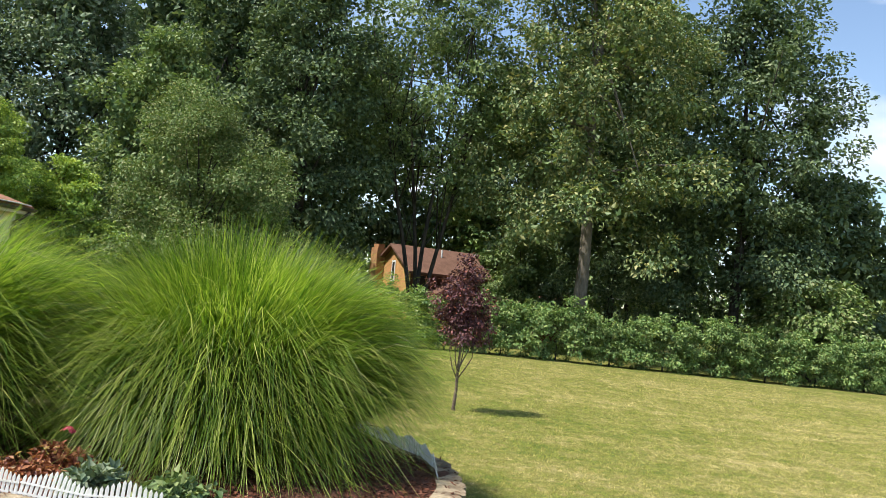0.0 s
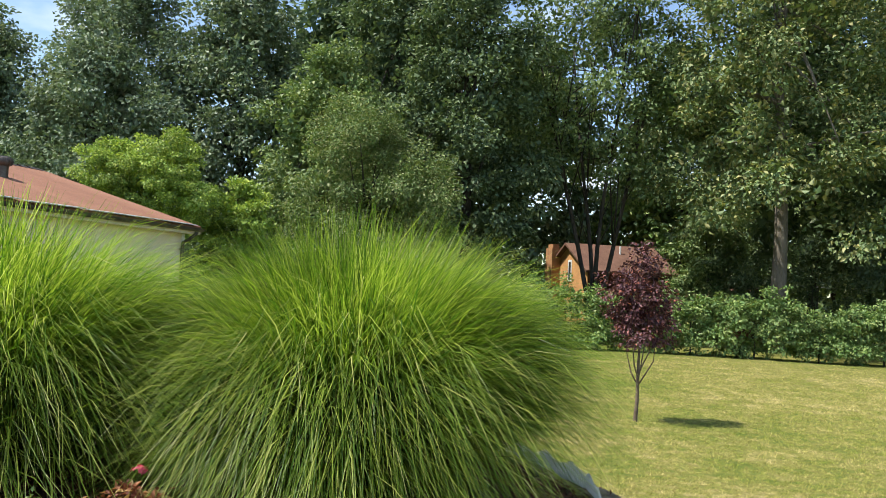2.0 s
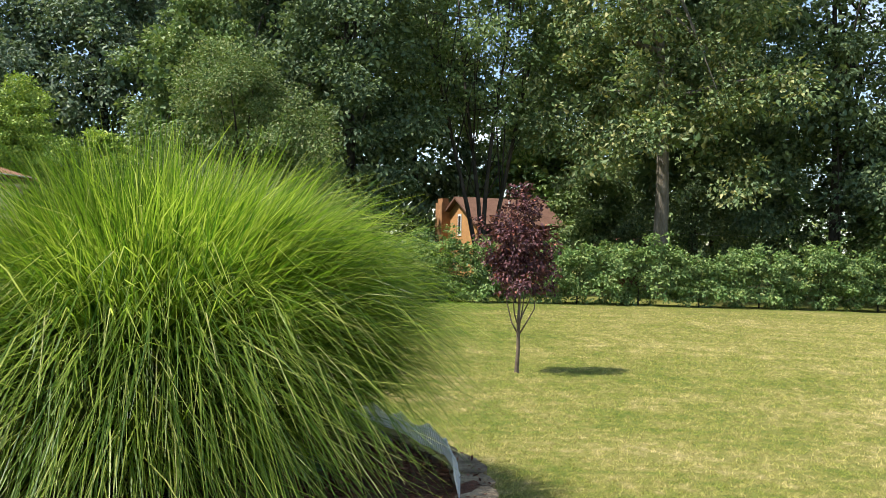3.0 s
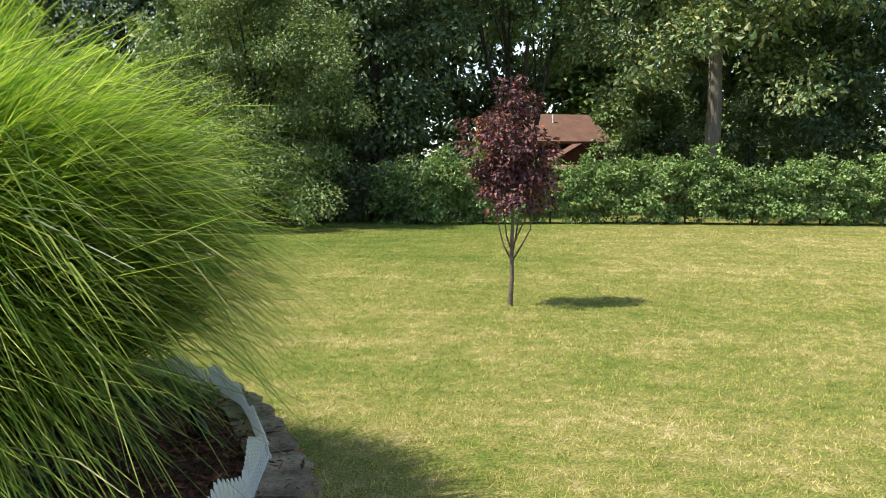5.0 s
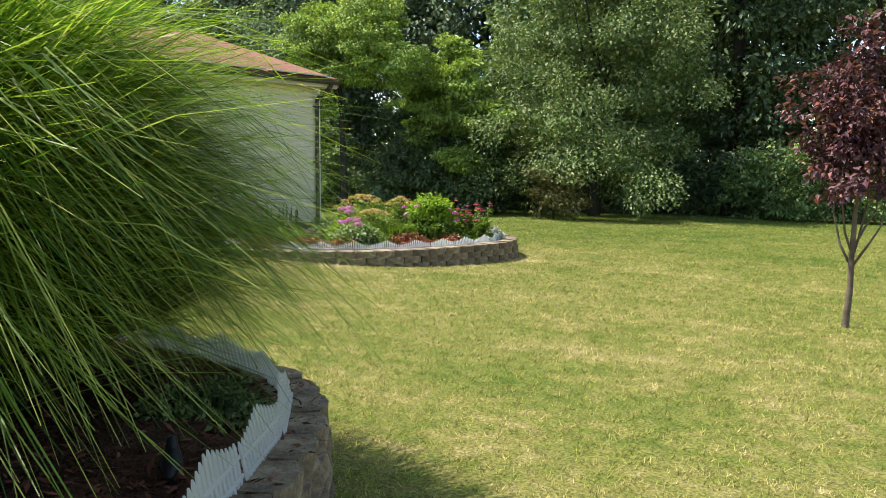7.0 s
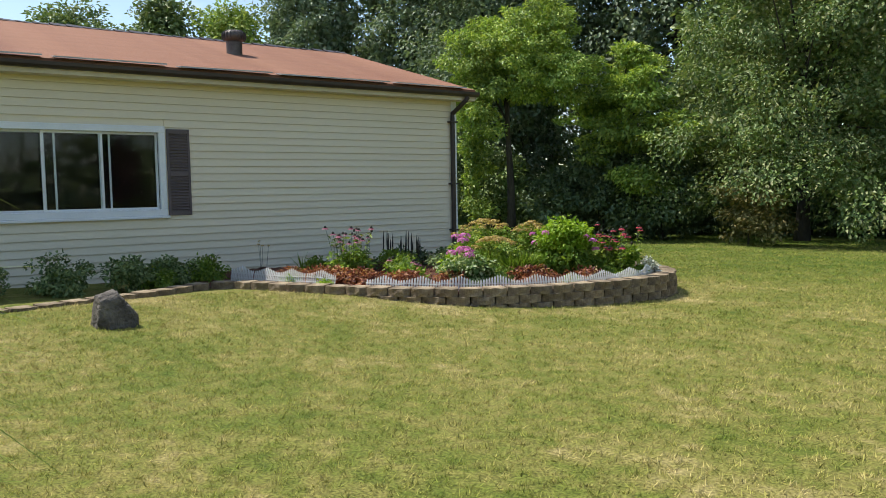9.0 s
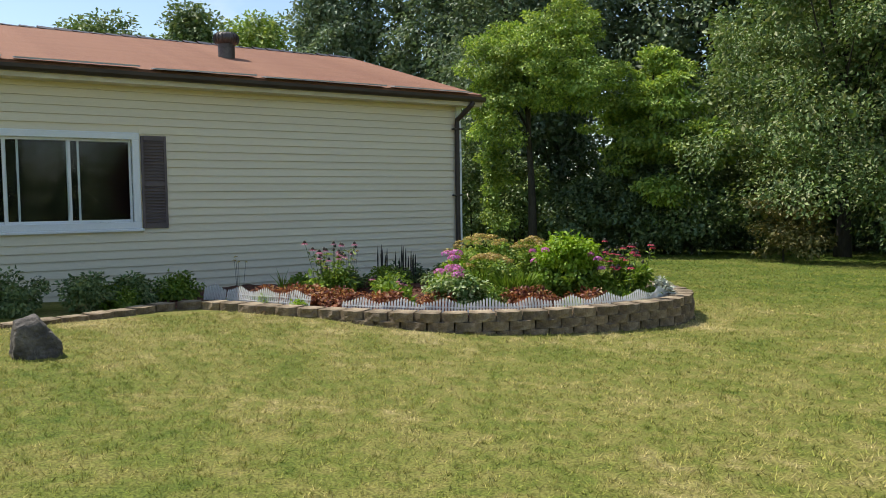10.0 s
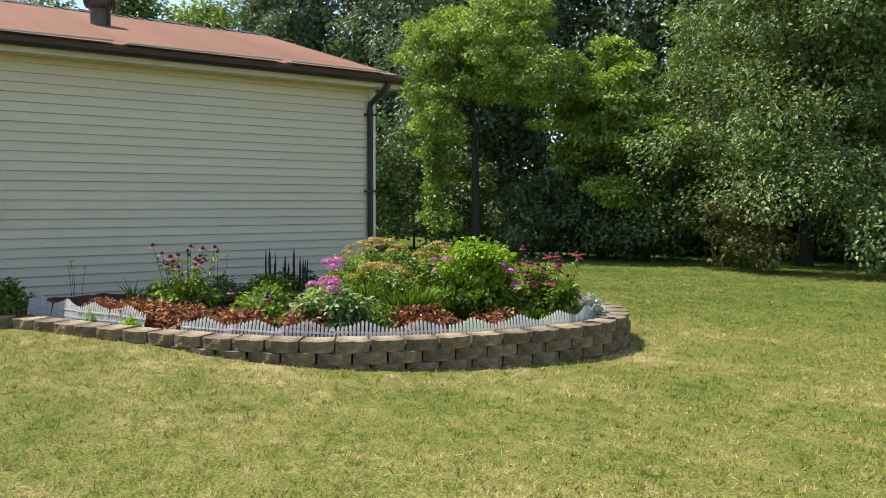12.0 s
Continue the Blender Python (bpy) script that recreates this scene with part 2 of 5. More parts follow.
PETAL_YELLOW = foliage("petal_yellow", [(0.0, (0.6, 0.4, 0.02)), (1.0, (0.75, 0.6, 0.05))], glow=0.3, patch=0.1)
LEAF_FADED = foliage("leaf_faded", [(0.0, (0.100, 0.115, 0.035)), (0.6, (0.215, 0.200, 0.065)), (1.0, (0.350, 0.270, 0.095))], glow=0.22)
STEM_DARK = surface("dark_stem", (0.03, 0.03, 0.02), (0.06, 0.05, 0.035), 5, 0.8)
STEM_GREEN = surface("green_stem", (0.06, 0.10, 0.03), (0.12, 0.16, 0.05), 9, 0.6)
BARK = surface("bark", (0.03, 0.026, 0.021), (0.075, 0.063, 0.05), 3, 0.95, 25, 0.9, 0.05, (1, 1, 0.25))
BARK_PALE = surface("pale_bark", (0.11, 0.092, 0.072), (0.22, 0.19, 0.15), 2.5, 0.95, 22, 0.9, 0.05, (1, 1, 0.25))
BARK_TWIG = surface("twig_bark", (0.10, 0.07, 0.05), (0.2, 0.15, 0.11), 9, 0.85, 60, 0.4, 0.005)
BLOCK = surface("block_stone", (0.185, 0.136, 0.085), (0.41, 0.33, 0.22), 7, 0.95, 45, 1.0, 0.02, (1, 1, 1), 0.25, stain=(0.10, 0.085, 0.06))
MULCH = surface("mulch", (0.07, 0.03, 0.018), (0.17, 0.07, 0.04), 14, 0.95, 70, 1.0, 0.04)
CHIP = foliage("mulch_chip", [(0.0, (0.06, 0.025, 0.015)), (0.6, (0.17, 0.055, 0.03)), (1.0, (0.30, 0.13, 0.08))], glow=0.02, rough=0.9)
PICKET = surface("white_plastic", (0.80, 0.80, 0.79), (0.87, 0.87, 0.86), 12, 0.45, 80, 0.1, 0.002, speckle=0.05)
pn, pl = PICKET.node_tree.nodes, PICKET.node_tree.links
p_tr, p_mix = pn.new("ShaderNodeBsdfTranslucent"), pn.new("ShaderNodeMixShader")
p_tr.inputs["Color"].default_value, p_mix.inputs["Fac"].default_value = (0.95, 0.95, 0.93, 1), 0.58
pl.new(pn["Principled BSDF"].outputs["BSDF"], p_mix.inputs[1])
pl.new(p_tr.outputs["BSDF"], p_mix.inputs[2])
pl.new(p_mix.outputs["Shader"], pn["Material Output"].inputs["Surface"])
SIDING = surface("cream_siding", (0.72, 0.645, 0.475), (0.78, 0.71, 0.54), 0.7, 0.55, 30, 0.12, 0.003, (0.3, 0.3, 6), 0.03, speckle=0.05)
SHINGLE = surface("red_shingle", (0.215, 0.095, 0.056), (0.305, 0.148, 0.088), 0.9, 0.95, 90, 0.8, 0.01, (1, 1, 1), 0.05)
GUTTER = surface("brown_gutter", (0.035, 0.026, 0.022), (0.06, 0.045, 0.036), 3, 0.45, 60, 0.1, 0.002, speckle=0.05)
TRIM = surface("cream_trim", (0.56, 0.50, 0.36), (0.68, 0.62, 0.48), 2, 0.6, 40, 0.1, 0.003, speckle=0.05)
VINYL = surface("white_vinyl", (0.72, 0.76, 0.78), (0.80, 0.82, 0.83), 3, 0.35, 60, 0.05, 0.001, speckle=0.05)
SHUTTER = surface("brown_shutter", (0.095, 0.075, 0.078), (0.135, 0.108, 0.11), 4, 0.55, 60, 0.15, 0.002, speckle=0.05)
FLASHING = surface("grey_flashing", (0.38, 0.37, 0.36), (0.52, 0.51, 0.5), 2, 0.5, 60, 0.1, 0.002, speckle=0.05)
VENT = surface("vent_metal", (0.07, 0.06, 0.055), (0.13, 0.115, 0.10), 6, 0.45, 60, 0.1, 0.002, metal=0.4)
# near-black stands in for the shade of the unlit room behind the window
ROOM_SHADE = surface("unlit_room_shade", (0.012, 0.012, 0.014), (0.02, 0.02, 0.022), 2, 0.9)
ROCK = surface("boulder_stone", (0.09, 0.08, 0.07), (0.25, 0.22, 0.19), 5, 0.95, 26, 1.0, 0.03, stain=(0.05, 0.045, 0.04))
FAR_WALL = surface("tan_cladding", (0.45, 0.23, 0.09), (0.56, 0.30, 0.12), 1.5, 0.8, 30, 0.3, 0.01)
# brown cladding; the eave's shade on the front wall is put into it
FAR_DARK = surface("brown_and_eave_shade", (0.075, 0.034, 0.022), (0.115, 0.05, 0.03), 1.5, 0.8, 30, 0.3, 0.01)
FAR_ROOF = surface("far_shingle", (0.12, 0.06, 0.04), (0.17, 0.09, 0.06), 1.5, 0.95, 60, 0.5, 0.01)
FAR_BRICK = surface("chimney_brick", (0.30, 0.15, 0.07), (0.42, 0.22, 0.10), 3, 0.9, 30, 0.5, 0.01)
BLACK = surface("black_resin", (0.012, 0.012, 0.013), (0.025, 0.024, 0.025), 9, 0.4)
WIRE = surface("cable", (0.16, 0.16, 0.16), (0.22, 0.22, 0.22), 3, 0.6)


def glass_material():
    m, n, l, p = nodes_of("window_glass")
    p.inputs["Base Color"].default_value = (0.9, 0.95, 0.95, 1)
    p.inputs["Roughness"].default_value, p.inputs["Transmission Weight"].default_value, p.inputs["IOR"].default_value = 0.02, 1.0, 1.33
    return m


GLASS = glass_material()

# ---- mesh helpers ----
rng = np.random.default_rng(7)


def part(name, mesh, material, parent=None, label=""):
    """One mesh object, under a thing or a part where one is given."""
    ob = new(name, mesh)
    if material is not None and not mesh.materials:
        mesh.materials.append(material)
    if parent is not None:
        ob.parent = parent
    if label:
        ob["label"] = label
    return ob


def thing(name, place, label, category, group="", turn=0.0, kind=""):
    ob = new(name)
    ob.empty_display_size = 0.1
    ob.matrix_basis = pose(*place, 0, 0, turn)
    return tagged(ob, label, category, group, kind)


class Shape:
    """Collects vertices and faces for one mesh."""

    def __init__(self):
        self.v, self.f = [], []

    def add(self, verts, faces):
        k = len(self.v)
        self.v += [tuple(p) for p in verts]
        self.f += [tuple(k + i for i in f) for f in faces]
        return self

    def box(self, lo, hi, bevel=0.0, m=None):
        if bevel:
            bm = bmesh.new()
            bmesh.ops.create_cube(bm, size=1)
            for v in bm.verts:
                v.co = [lo[i] + (v.co[i] + 0.5) * (hi[i] - lo[i]) for i in range(3)]
            bmesh.ops.bevel(bm, geom=bm.edges[:], offset=bevel, segments=1, affect="EDGES")
            bm.verts.ensure_lookup_table()
            vs, fs = [v.co.copy() for v in bm.verts], [[v.index for v in f.verts] for f in bm.faces]
            bm.free()
        else:
            vs = [Vector((x, y, z)) for x in (lo[0], hi[0]) for y in (lo[1], hi[1]) for z in (lo[2], hi[2])]
            fs = [(0, 1, 3, 2), (4, 6, 7, 5), (0, 4, 5, 1), (2, 3, 7, 6), (0, 2, 6, 4), (1, 5, 7, 3)]
        if m is not None:
            vs = [m @ v for v in vs]
        return self.add(vs, fs)

    def prism(self, outline, d, m=None):
        """Outline in x, z pushed along y by d."""
        n = len(outline)
        vs = [Vector((x, 0, z)) for x, z in outline] + [Vector((x, d, z)) for x, z in outline]
        fs = [tuple(range(n)), tuple(range(2 * n - 1, n - 1, -1))] + [(i, i + n, (i + 1) % n + n, (i + 1) % n) for i in range(n)]
        return self.add([m @ v for v in vs] if m is not None else vs, fs)

    def tube(self, points, radii, sides=8, cap=True):
        pts = [Vector(p) for p in points]
        k, rings = len(self.v), []
        for i, p in enumerate(pts):
            d = (pts[min(i + 1, len(pts) - 1)] - pts[max(i - 1, 0)]).normalized()
            u = d.cross(Vector((0, 1, 0)) if abs(d.y) < 0.9 else Vector((1, 0, 0))).normalized()
            w = d.cross(u)
            rings.append([len(self.v) + j for j in range(sides)])
            for j in range(sides):
                a = 2 * math.pi * j / sides
                self.v.append(tuple(p + (u * math.cos(a) + w * math.sin(a)) * radii[i]))
        for a, b in zip(rings, rings[1:]):
            for j in range(sides):
                self.f.append((a[j], a[(j + 1) % sides], b[(j + 1) % sides], b[j]))
        if cap:
            self.f += [tuple(reversed(rings[0])), tuple(rings[-1])]
        return self

    def lathe(self, profile, sides=24, m=None):
        vs, fs = [], []
        for r, z in profile:
            for j in range(sides):
                a = 2 * math.pi * j / sides
                vs.append(Vector((r * math.cos(a), r * math.sin(a), z)))
        for i in range(len(profile) - 1):
            for j in range(sides):
                fs.append((i * sides + j, i * sides + (j + 1) % sides, (i + 1) * sides + (j + 1) % sides, (i + 1) * sides + j))
        fs.append(tuple(range((len(profile) - 1) * sides, len(profile) * sides)))
        return self.add([m @ v for v in vs] if m is not None else vs, fs)

    def mesh(self, name, smooth=False):
        me = bpy.data.meshes.new(name)
        me.from_pydata(self.v, [], self.f)
        if smooth:
            me.shade_smooth()
        me.update()
        return me


def array_mesh(name, verts, faces, smooth=False):
    """A mesh from numpy arrays: verts n x 3, faces m x 3 or m x 4."""
    me = bpy.data.meshes.new(name)
    m, k = faces.shape
    me.vertices.add(len(verts))
    me.vertices.foreach_set("co", verts.astype(np.float32).ravel())
    me.loops.add(m * k)
    me.loops.foreach_set("vertex_index", faces.astype(np.int32).ravel())
    me.polygons.add(m)
    me.polygons.foreach_set("loop_start", np.arange(0, m * k, k, dtype=np.int32))
    me.update(calc_edges=True)
    if smooth:
        me.shade_smooth()
    return me


def unit(a):
    return a / np.maximum(np.linalg.norm(a, axis=1, keepdims=True), 1e-9)


def leaf_mesh(name, base, along, normal, length, width, fold=0.25, droop=0.2):
    """Pointed leaves, folded along the midrib: four vertices and two triangles each."""
    n = len(base)
    along = unit(along)
    side = unit(np.cross(along, normal))
    up = np.cross(side, along)
    length, width = np.broadcast_to(length, (n,))[:, None], np.broadcast_to(width, (n,))[:, None]
    mid = base + along * length * 0.45
    v = np.stack([base, mid + side * width * 0.5 + up * width * fold, base + along * length - up * length * droop, mid - side * width * 0.5 + up * width * fold], 1).reshape(-1, 3)
    k = np.arange(n)[:, None] * 4
    f = np.concatenate([k + [0, 1, 2], k + [0, 2, 3]], 0)
    return array_mesh(name, v, f)


def random_dirs(n):
    return unit(rng.normal(size=(n, 3)))


def crown_mesh(name, blobs, clumps, leaves, leaf, clump_r, flat=0.6, inner=0.12, shell=(0.72, 1.06), low=-0.75):
    """Foliage in clumps over the hulls of several ellipsoids (centre, radii), with gaps between clumps."""
    size = np.array([(b[1][0] * b[1][1] * b[1][2]) ** (2 / 3) for b in blobs])
    pick = rng.choice(len(blobs), clumps, p=size / size.sum())
    c, r = np.array([b[0] for b in blobs])[pick], np.array([b[1] for b in blobs])[pick]
    d = random_dirs(clumps)
    d[:, 2] = np.where(d[:, 2] < low, -d[:, 2], d[:, 2])
    centre = c + d * r * rng.uniform(*shell, (clumps, 1))
    cr = clump_r * rng.uniform(0.55, 1.35, clumps)
    w = cr ** 2
    k = rng.choice(clumps, leaves, p=w / w.sum())
    o = random_dirs(leaves) * (rng.uniform(0, 1, (leaves, 1)) ** 0.45)
    out = d[k]
    pos = centre[k] + o * cr[k][:, None] * np.array([1, 1, flat]) + out * 0.0
    along = unit(o * np.array([1, 1, 0.4]) + out * 0.5 + rng.normal(size=(leaves, 3)) * 0.45 + np.array([0, 0, -0.25]))
    normal = unit(np.array([0, 0, 0.6]) + o * 0.8 + out * 0.5 + rng.normal(size=(leaves, 3)) * 0.38)
    s = leaf * rng.uniform(0.6, 1.35, leaves)
    ni = int(leaves * inner)
    if ni:
        pi = rng.choice(len(blobs), ni, p=size / size.sum())
        bi, ri = np.array([b[0] for b in blobs])[pi], np.array([b[1] for b in blobs])[pi]
        pos_i = bi + random_dirs(ni) * ri * rng.uniform(0.1, 0.66, (ni, 1))
        pos, along = np.concatenate([pos, pos_i]), np.concatenate([along, random_dirs(ni)])
        normal, s = np.concatenate([normal, random_dirs(ni)]), np.concatenate([s, leaf * rng.uniform(1.2, 1.9, ni)])
    return leaf_mesh(name, pos, along, normal, s, s * 0.62), centre


def curve_points(pts, step):
    """A smooth line through points, in even steps."""
    P = [Vector(p) for p in pts]
    fine = []
    for i in range(len(P) - 1):
        a, b, c, d = P[max(i - 1, 0)], P[i], P[i + 1], P[min(i + 2, len(P) - 1)]
        for j in range(20):
            t = j / 20
            fine.append(0.5 * ((2 * b) + (c - a) * t + (2 * a - 5 * b + 4 * c - d) * t * t + (3 * b - a - 3 * c + d) * t ** 3))
    fine.append(P[-1])
    out, left = [fine[0].copy()], step
    for a, b in zip(fine, fine[1:]):
        seg = (b - a).length
        while seg >= left:
            a = a + (b - a).normalized() * left
            seg = (b - a).length
            out.append(a.copy())
            left = step
        left -= seg
    return out


GROUND_Y = [-80, -6, 0, 4, 8, 12, 17, 25, 40, 120]
GROUND_Z = [0.4, 0.2, 0.1, -0.27, -0.52, -0.62, -0.74, -0.87, -1.0, -1.3]


def ground_z(x, y):
    z = np.interp(y, GROUND_Y, GROUND_Z) + 0.02 * np.sin(np.asarray(x) * 0.8 + 1) * np.sin(np.asarray(y) * 0.6)
    return z - 0.012 * np.clip(np.asarray(x) - 4, 0, 60) + 0.06 * np.clip(-4.7 - np.asarray(x), 0, 2.5) * np.clip((np.asarray(y) - 7) / 5, 0, 1) * np.clip((24 - np.asarray(y)) / 5, 0, 1)


def smooth(v, lo, hi):
    t = np.clip((v - lo) / (hi - lo), 0, 1)
    return t * t * (3 - 2 * t)


def wear_of(me, x, y):
    """How dry the turf is, at each vertex: green near the wood, straw-coloured where it is trodden along the flower bed's wall."""
    line = np.array([(p.x, p.y) for p in FAR_LINE[::4]])
    near = np.full(len(x), 9.0)
    close = (x < -3.0) & (y > 12.0) & (y < 22.0)
    near[close] = np.sqrt(((x[close, None] - line[None, :, 0]) ** 2 + (y[close, None] - line[None, :, 1]) ** 2).min(1))
    dry = 0.2 * np.exp(-(near / 0.55) ** 2) - 0.24 * smooth(y, 18.0, 26.0) * smooth(-x, -3.0, 3.0) - 0.05 * smooth(y, 33.0, 37.0) + 0.05 * smooth(x, 1.0, 6.0)
    layer = me.attributes.new("dry", "FLOAT", "POINT")
    layer.data.foreach_set("value", dry.astype(np.float32))


# ---- ground ----
gx = np.concatenate([[-2500, -900, -300, -120], np.arange(-60, 60.1, 0.6), [120, 300, 900, 2500]])
gy = np.concatenate([[-2500, -900, -300, -80], np.arange(-12, 80.1, 0.6), [120, 300, 900, 2500]])
GX, GY = np.meshgrid(gx, gy)
gv = np.stack([GX, GY, ground_z(np.clip(GX, -120, 120), GY)], 2).reshape(-1, 3)
w_ = len(gx)
gi = (np.arange(len(gy) - 1)[:, None] * w_ + np.arange(w_ - 1)[None]).ravel()
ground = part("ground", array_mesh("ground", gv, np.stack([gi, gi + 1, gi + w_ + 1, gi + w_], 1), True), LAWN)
GROUND_XY = (gv[:, 0].copy(), gv[:, 1].copy())
tagged(ground, "sunlit mown lawn with dry yellow patches", "lawn", kind="structure")

# outlines of the two raised beds, along the outer edge of the wall's top
NEAR_EDGE = [(-7.5, 6.1, 0), (-5.5, 5.75, 0), (-3.3, 5.25, 0), (-1.9, 4.95, 0), (-0.7, 5.25, 0), (0.15, 5.95, 0), (0.45, 6.85, 0), (0.33, 8.1, 0), (0.13, 8.48, 0),
             (-0.18, 9.0, 0), (-0.51, 9.46, 0), (-0.97, 9.82, 0), (-1.75, 10.0, 0), (-3.2, 9.95, 0), (-5.2, 9.5, 0), (-7.5, 9.3, 0)]
FAR_EDGE = [(-8.0, 8.5, 0), (-8.3, 11.0, 0), (-8.75, 13.2, 0), (-9.15, 14.2, 0), (-8.75, 14.55, 0), (-8.0, 14.85, 0), (-7.14, 15.28, 0), (-6.67, 15.52, 0), (-6.2, 15.88, 0), (-5.8, 16.35, 0),
            (-5.5, 16.95, 0), (-5.28, 17.6, 0), (-5.12, 18.3, 0), (-5.12, 18.95, 0), (-5.4, 19.6, 0), (-6.0, 20.1, 0), (-7.2, 20.5, 0), (-10.4, 20.7, 0)]


def inside(px, py, line):
    """Which points lie inside a closed outline."""
    res = np.zeros(len(px), bool)
    pts = [(p[0], p[1]) for p in line]
    for (x1, y1), (x2, y2) in zip(pts, pts[1:] + pts[:1]):
        with np.errstate(divide="ignore", invalid="ignore"):
            res ^= ((y1 > py) != (y2 > py)) & (px < (x2 - x1) * (py - y1) / (y2 - y1) + x1)
    return res


NEAR_LINE, FAR_LINE = curve_points(NEAR_EDGE, 0.1), curve_points(FAR_EDGE, 0.1)
NEAR_SHUT = NEAR_LINE
wear_of(ground.data, *GROUND_XY)
FAR_SHUT = FAR_LINE + [Vector((-11.2, 20.7, 0)), Vector((-11.9, 8.5, 0))]


def bed_top(name, line, height, label):
    """The soil of a raised bed: a fine sheet, a little mounded, cut to the bed's outline."""
    xs, ys = [p.x for p in line], [p.y for p in line]
    X, Y = np.meshgrid(np.arange(min(xs), max(xs), 0.1), np.arange(min(ys), max(ys), 0.1))
    keep = inside(X.ravel(), Y.ravel(), line).reshape(X.shape)
    Z = height(X, Y) + 0.025 * np.sin(X * 3.1 + 1) * np.sin(Y * 2.7) + 0.012 * rng.normal(size=X.shape)
    v = np.stack([X, Y, Z], 2).reshape(-1, 3)
    w = X.shape[1]
    i = np.array([r * w + c for r in range(X.shape[0] - 1) for c in range(w - 1) if keep[r, c] and keep[r + 1, c] and keep[r, c + 1] and keep[r + 1, c + 1]])
    me = array_mesh(name, v, np.stack([i, i + 1, i + w + 1, i + w], 1), True)
    return tagged(part(name, me, MULCH), label, "flower bed", kind="structure")


def near_top(x, y):
    return np.interp(y, [5, 7, 9.8], [-0.06, -0.14, -0.2])


def far_top(x, y):
    return np.interp(x, [-11, -8.7, -8.4, -5], [-0.5, -0.5, -0.5, -0.5]) + np.interp(y, [13.5, 15], [-0.05, 0.0])


bed_top("soil_near", NEAR_SHUT, near_top, "red-brown bark mulch of a raised bed under tall grass")
bed_top("soil_far", FAR_SHUT, far_top, "red-brown bark mulch of a raised flower bed")


def block_mesh(seed):
    """A split-faced wall block: rough front (towards -y), tapered to the back."""
    r = np.random.default_rng(seed)
    bm = bmesh.new()
    nx, nz = 4, 2
    grid = [[bm.verts.new((-0.145 + 0.29 * i / nx, (0.012 if i in (0, nx) else -0.012) - 0.024 * r.random() * (0 < i < nx), 0.1 * j / nz + r.normal() * 0.003)) for i in range(nx + 1)] for j in range(nz + 1)]
    for j in range(nz):
        for i in range(nx):
            bm.faces.new((grid[j][i], grid[j][i + 1], grid[j + 1][i + 1], grid[j + 1][i]))
    back = [bm.verts.new(p) for p in ((-0.12, 0.23, 0.0), (0.12, 0.23, 0.0), (0.12, 0.23, 0.1), (-0.12, 0.23, 0.1))]
    bm.faces.new(grid[nz] + [back[2], back[3]])
    bm.faces.new(list(reversed(grid[0])) + [back[0], back[1]])
    bm.faces.new([grid[j][nx] for j in range(nz + 1)] + [back[2], back[1]])
    bm.faces.new([grid[j][0] for j in range(nz, -1, -1)] + [back[0], back[3]])
    bm.faces.new((back[0], back[3], back[2], back[1]))
    bmesh.ops.recalc_face_normals(bm, faces=bm.faces[:])
    me = bpy.data.meshes.new("block")
    bm.to_mesh(me)
    bm.free()
    me.materials.append(BLOCK)
    return me


BLOCKS = [block_mesh(i) for i in range(6)]


def block_wall(name, edge, top, label, group):
    """Courses of blocks along a line, from its top down into the ground; the outside lies to the line's right."""
    wall = thing(name, (0, 0, 0), label, "retaining wall", group)
    for course in range(4):
        pts = curve_points(edge, 0.306)
        shift = 0.149 * (course % 2)
        for i in range(len(pts) - 1):
            a, b = pts[i], pts[i + 1]
            d = (b - a).normalized()
            p = a + d * (0.149 + shift)
            z = float(top(p.x, p.y)) - 0.1 * (course + 1)
            if z + 0.1 < float(ground_z(p.x, p.y)) + 0.012 and course > 0:
                continue
            out = Vector((d.y, -d.x, 0))
            p = p + out * 0.006 * course
            ob = part("block", BLOCKS[(i * 7 + course * 3) % 6], None, wall)
            ob.matrix_basis = Matrix.Translation((p.x, p.y, z - 0.0005 * course)) @ pose(0, 0, 0, random.uniform(-1.2, 1.2), random.uniform(-0.8, 0.8), math.degrees(math.atan2(d.y, d.x)) + random.uniform(-3, 3))
    return wall


def picket_section(name="picket_border"):
    """A short plastic border fence: pickets with pointed heads in a scalloped line, two rails."""
    fence = thing(name, (0, 0, 0), "white plastic picket border fence standing in mulch", "garden border", "white picket borders")
    n, length = 14, 0.5
    for i in range(n):
        u = (i + 0.5) / n
        h = 0.125 + 0.065 * max(0, 1 - abs(u - 0.5) / 0.42) ** 1.3
        x = -length / 2 + length * u
        w = 0.011
        sh = Shape().prism([(x - w, -0.06), (x + w, -0.06), (x + w, h), (x, h + 0.02), (x - w, h)], 0.007)
        part("picket", sh.mesh("picket"), PICKET, fence)
    for z in (0.02, 0.085):
        part("rail", Shape().box((-length / 2, -0.005, z), (length / 2, 0.0, z + 0.014)).mesh("rail"), PICKET, fence)
    return fence


FENCE = None


def picket_line(edge, height, tilt=6.0, lean=14.0):
    global FENCE
    pts = curve_points(edge, 0.505)
    for a, b in zip(pts, pts[1:]):
        d, c = (b - a).normalized(), (a + b) / 2
        m = Matrix.Translation((c.x, c.y, height(c.x, c.y))) @ pose(0, 0, 0, 0, 0, math.degrees(math.atan2(d.y, d.x))) @ pose(0, 0, 0, random.uniform(-tilt, tilt) - lean, random.uniform(-2.5, 2.5), random.uniform(-3, 3))
        if FENCE is None:
            FENCE = picket_section()
            FENCE.matrix_basis = m
        else:
            copy_thing(FENCE, m)


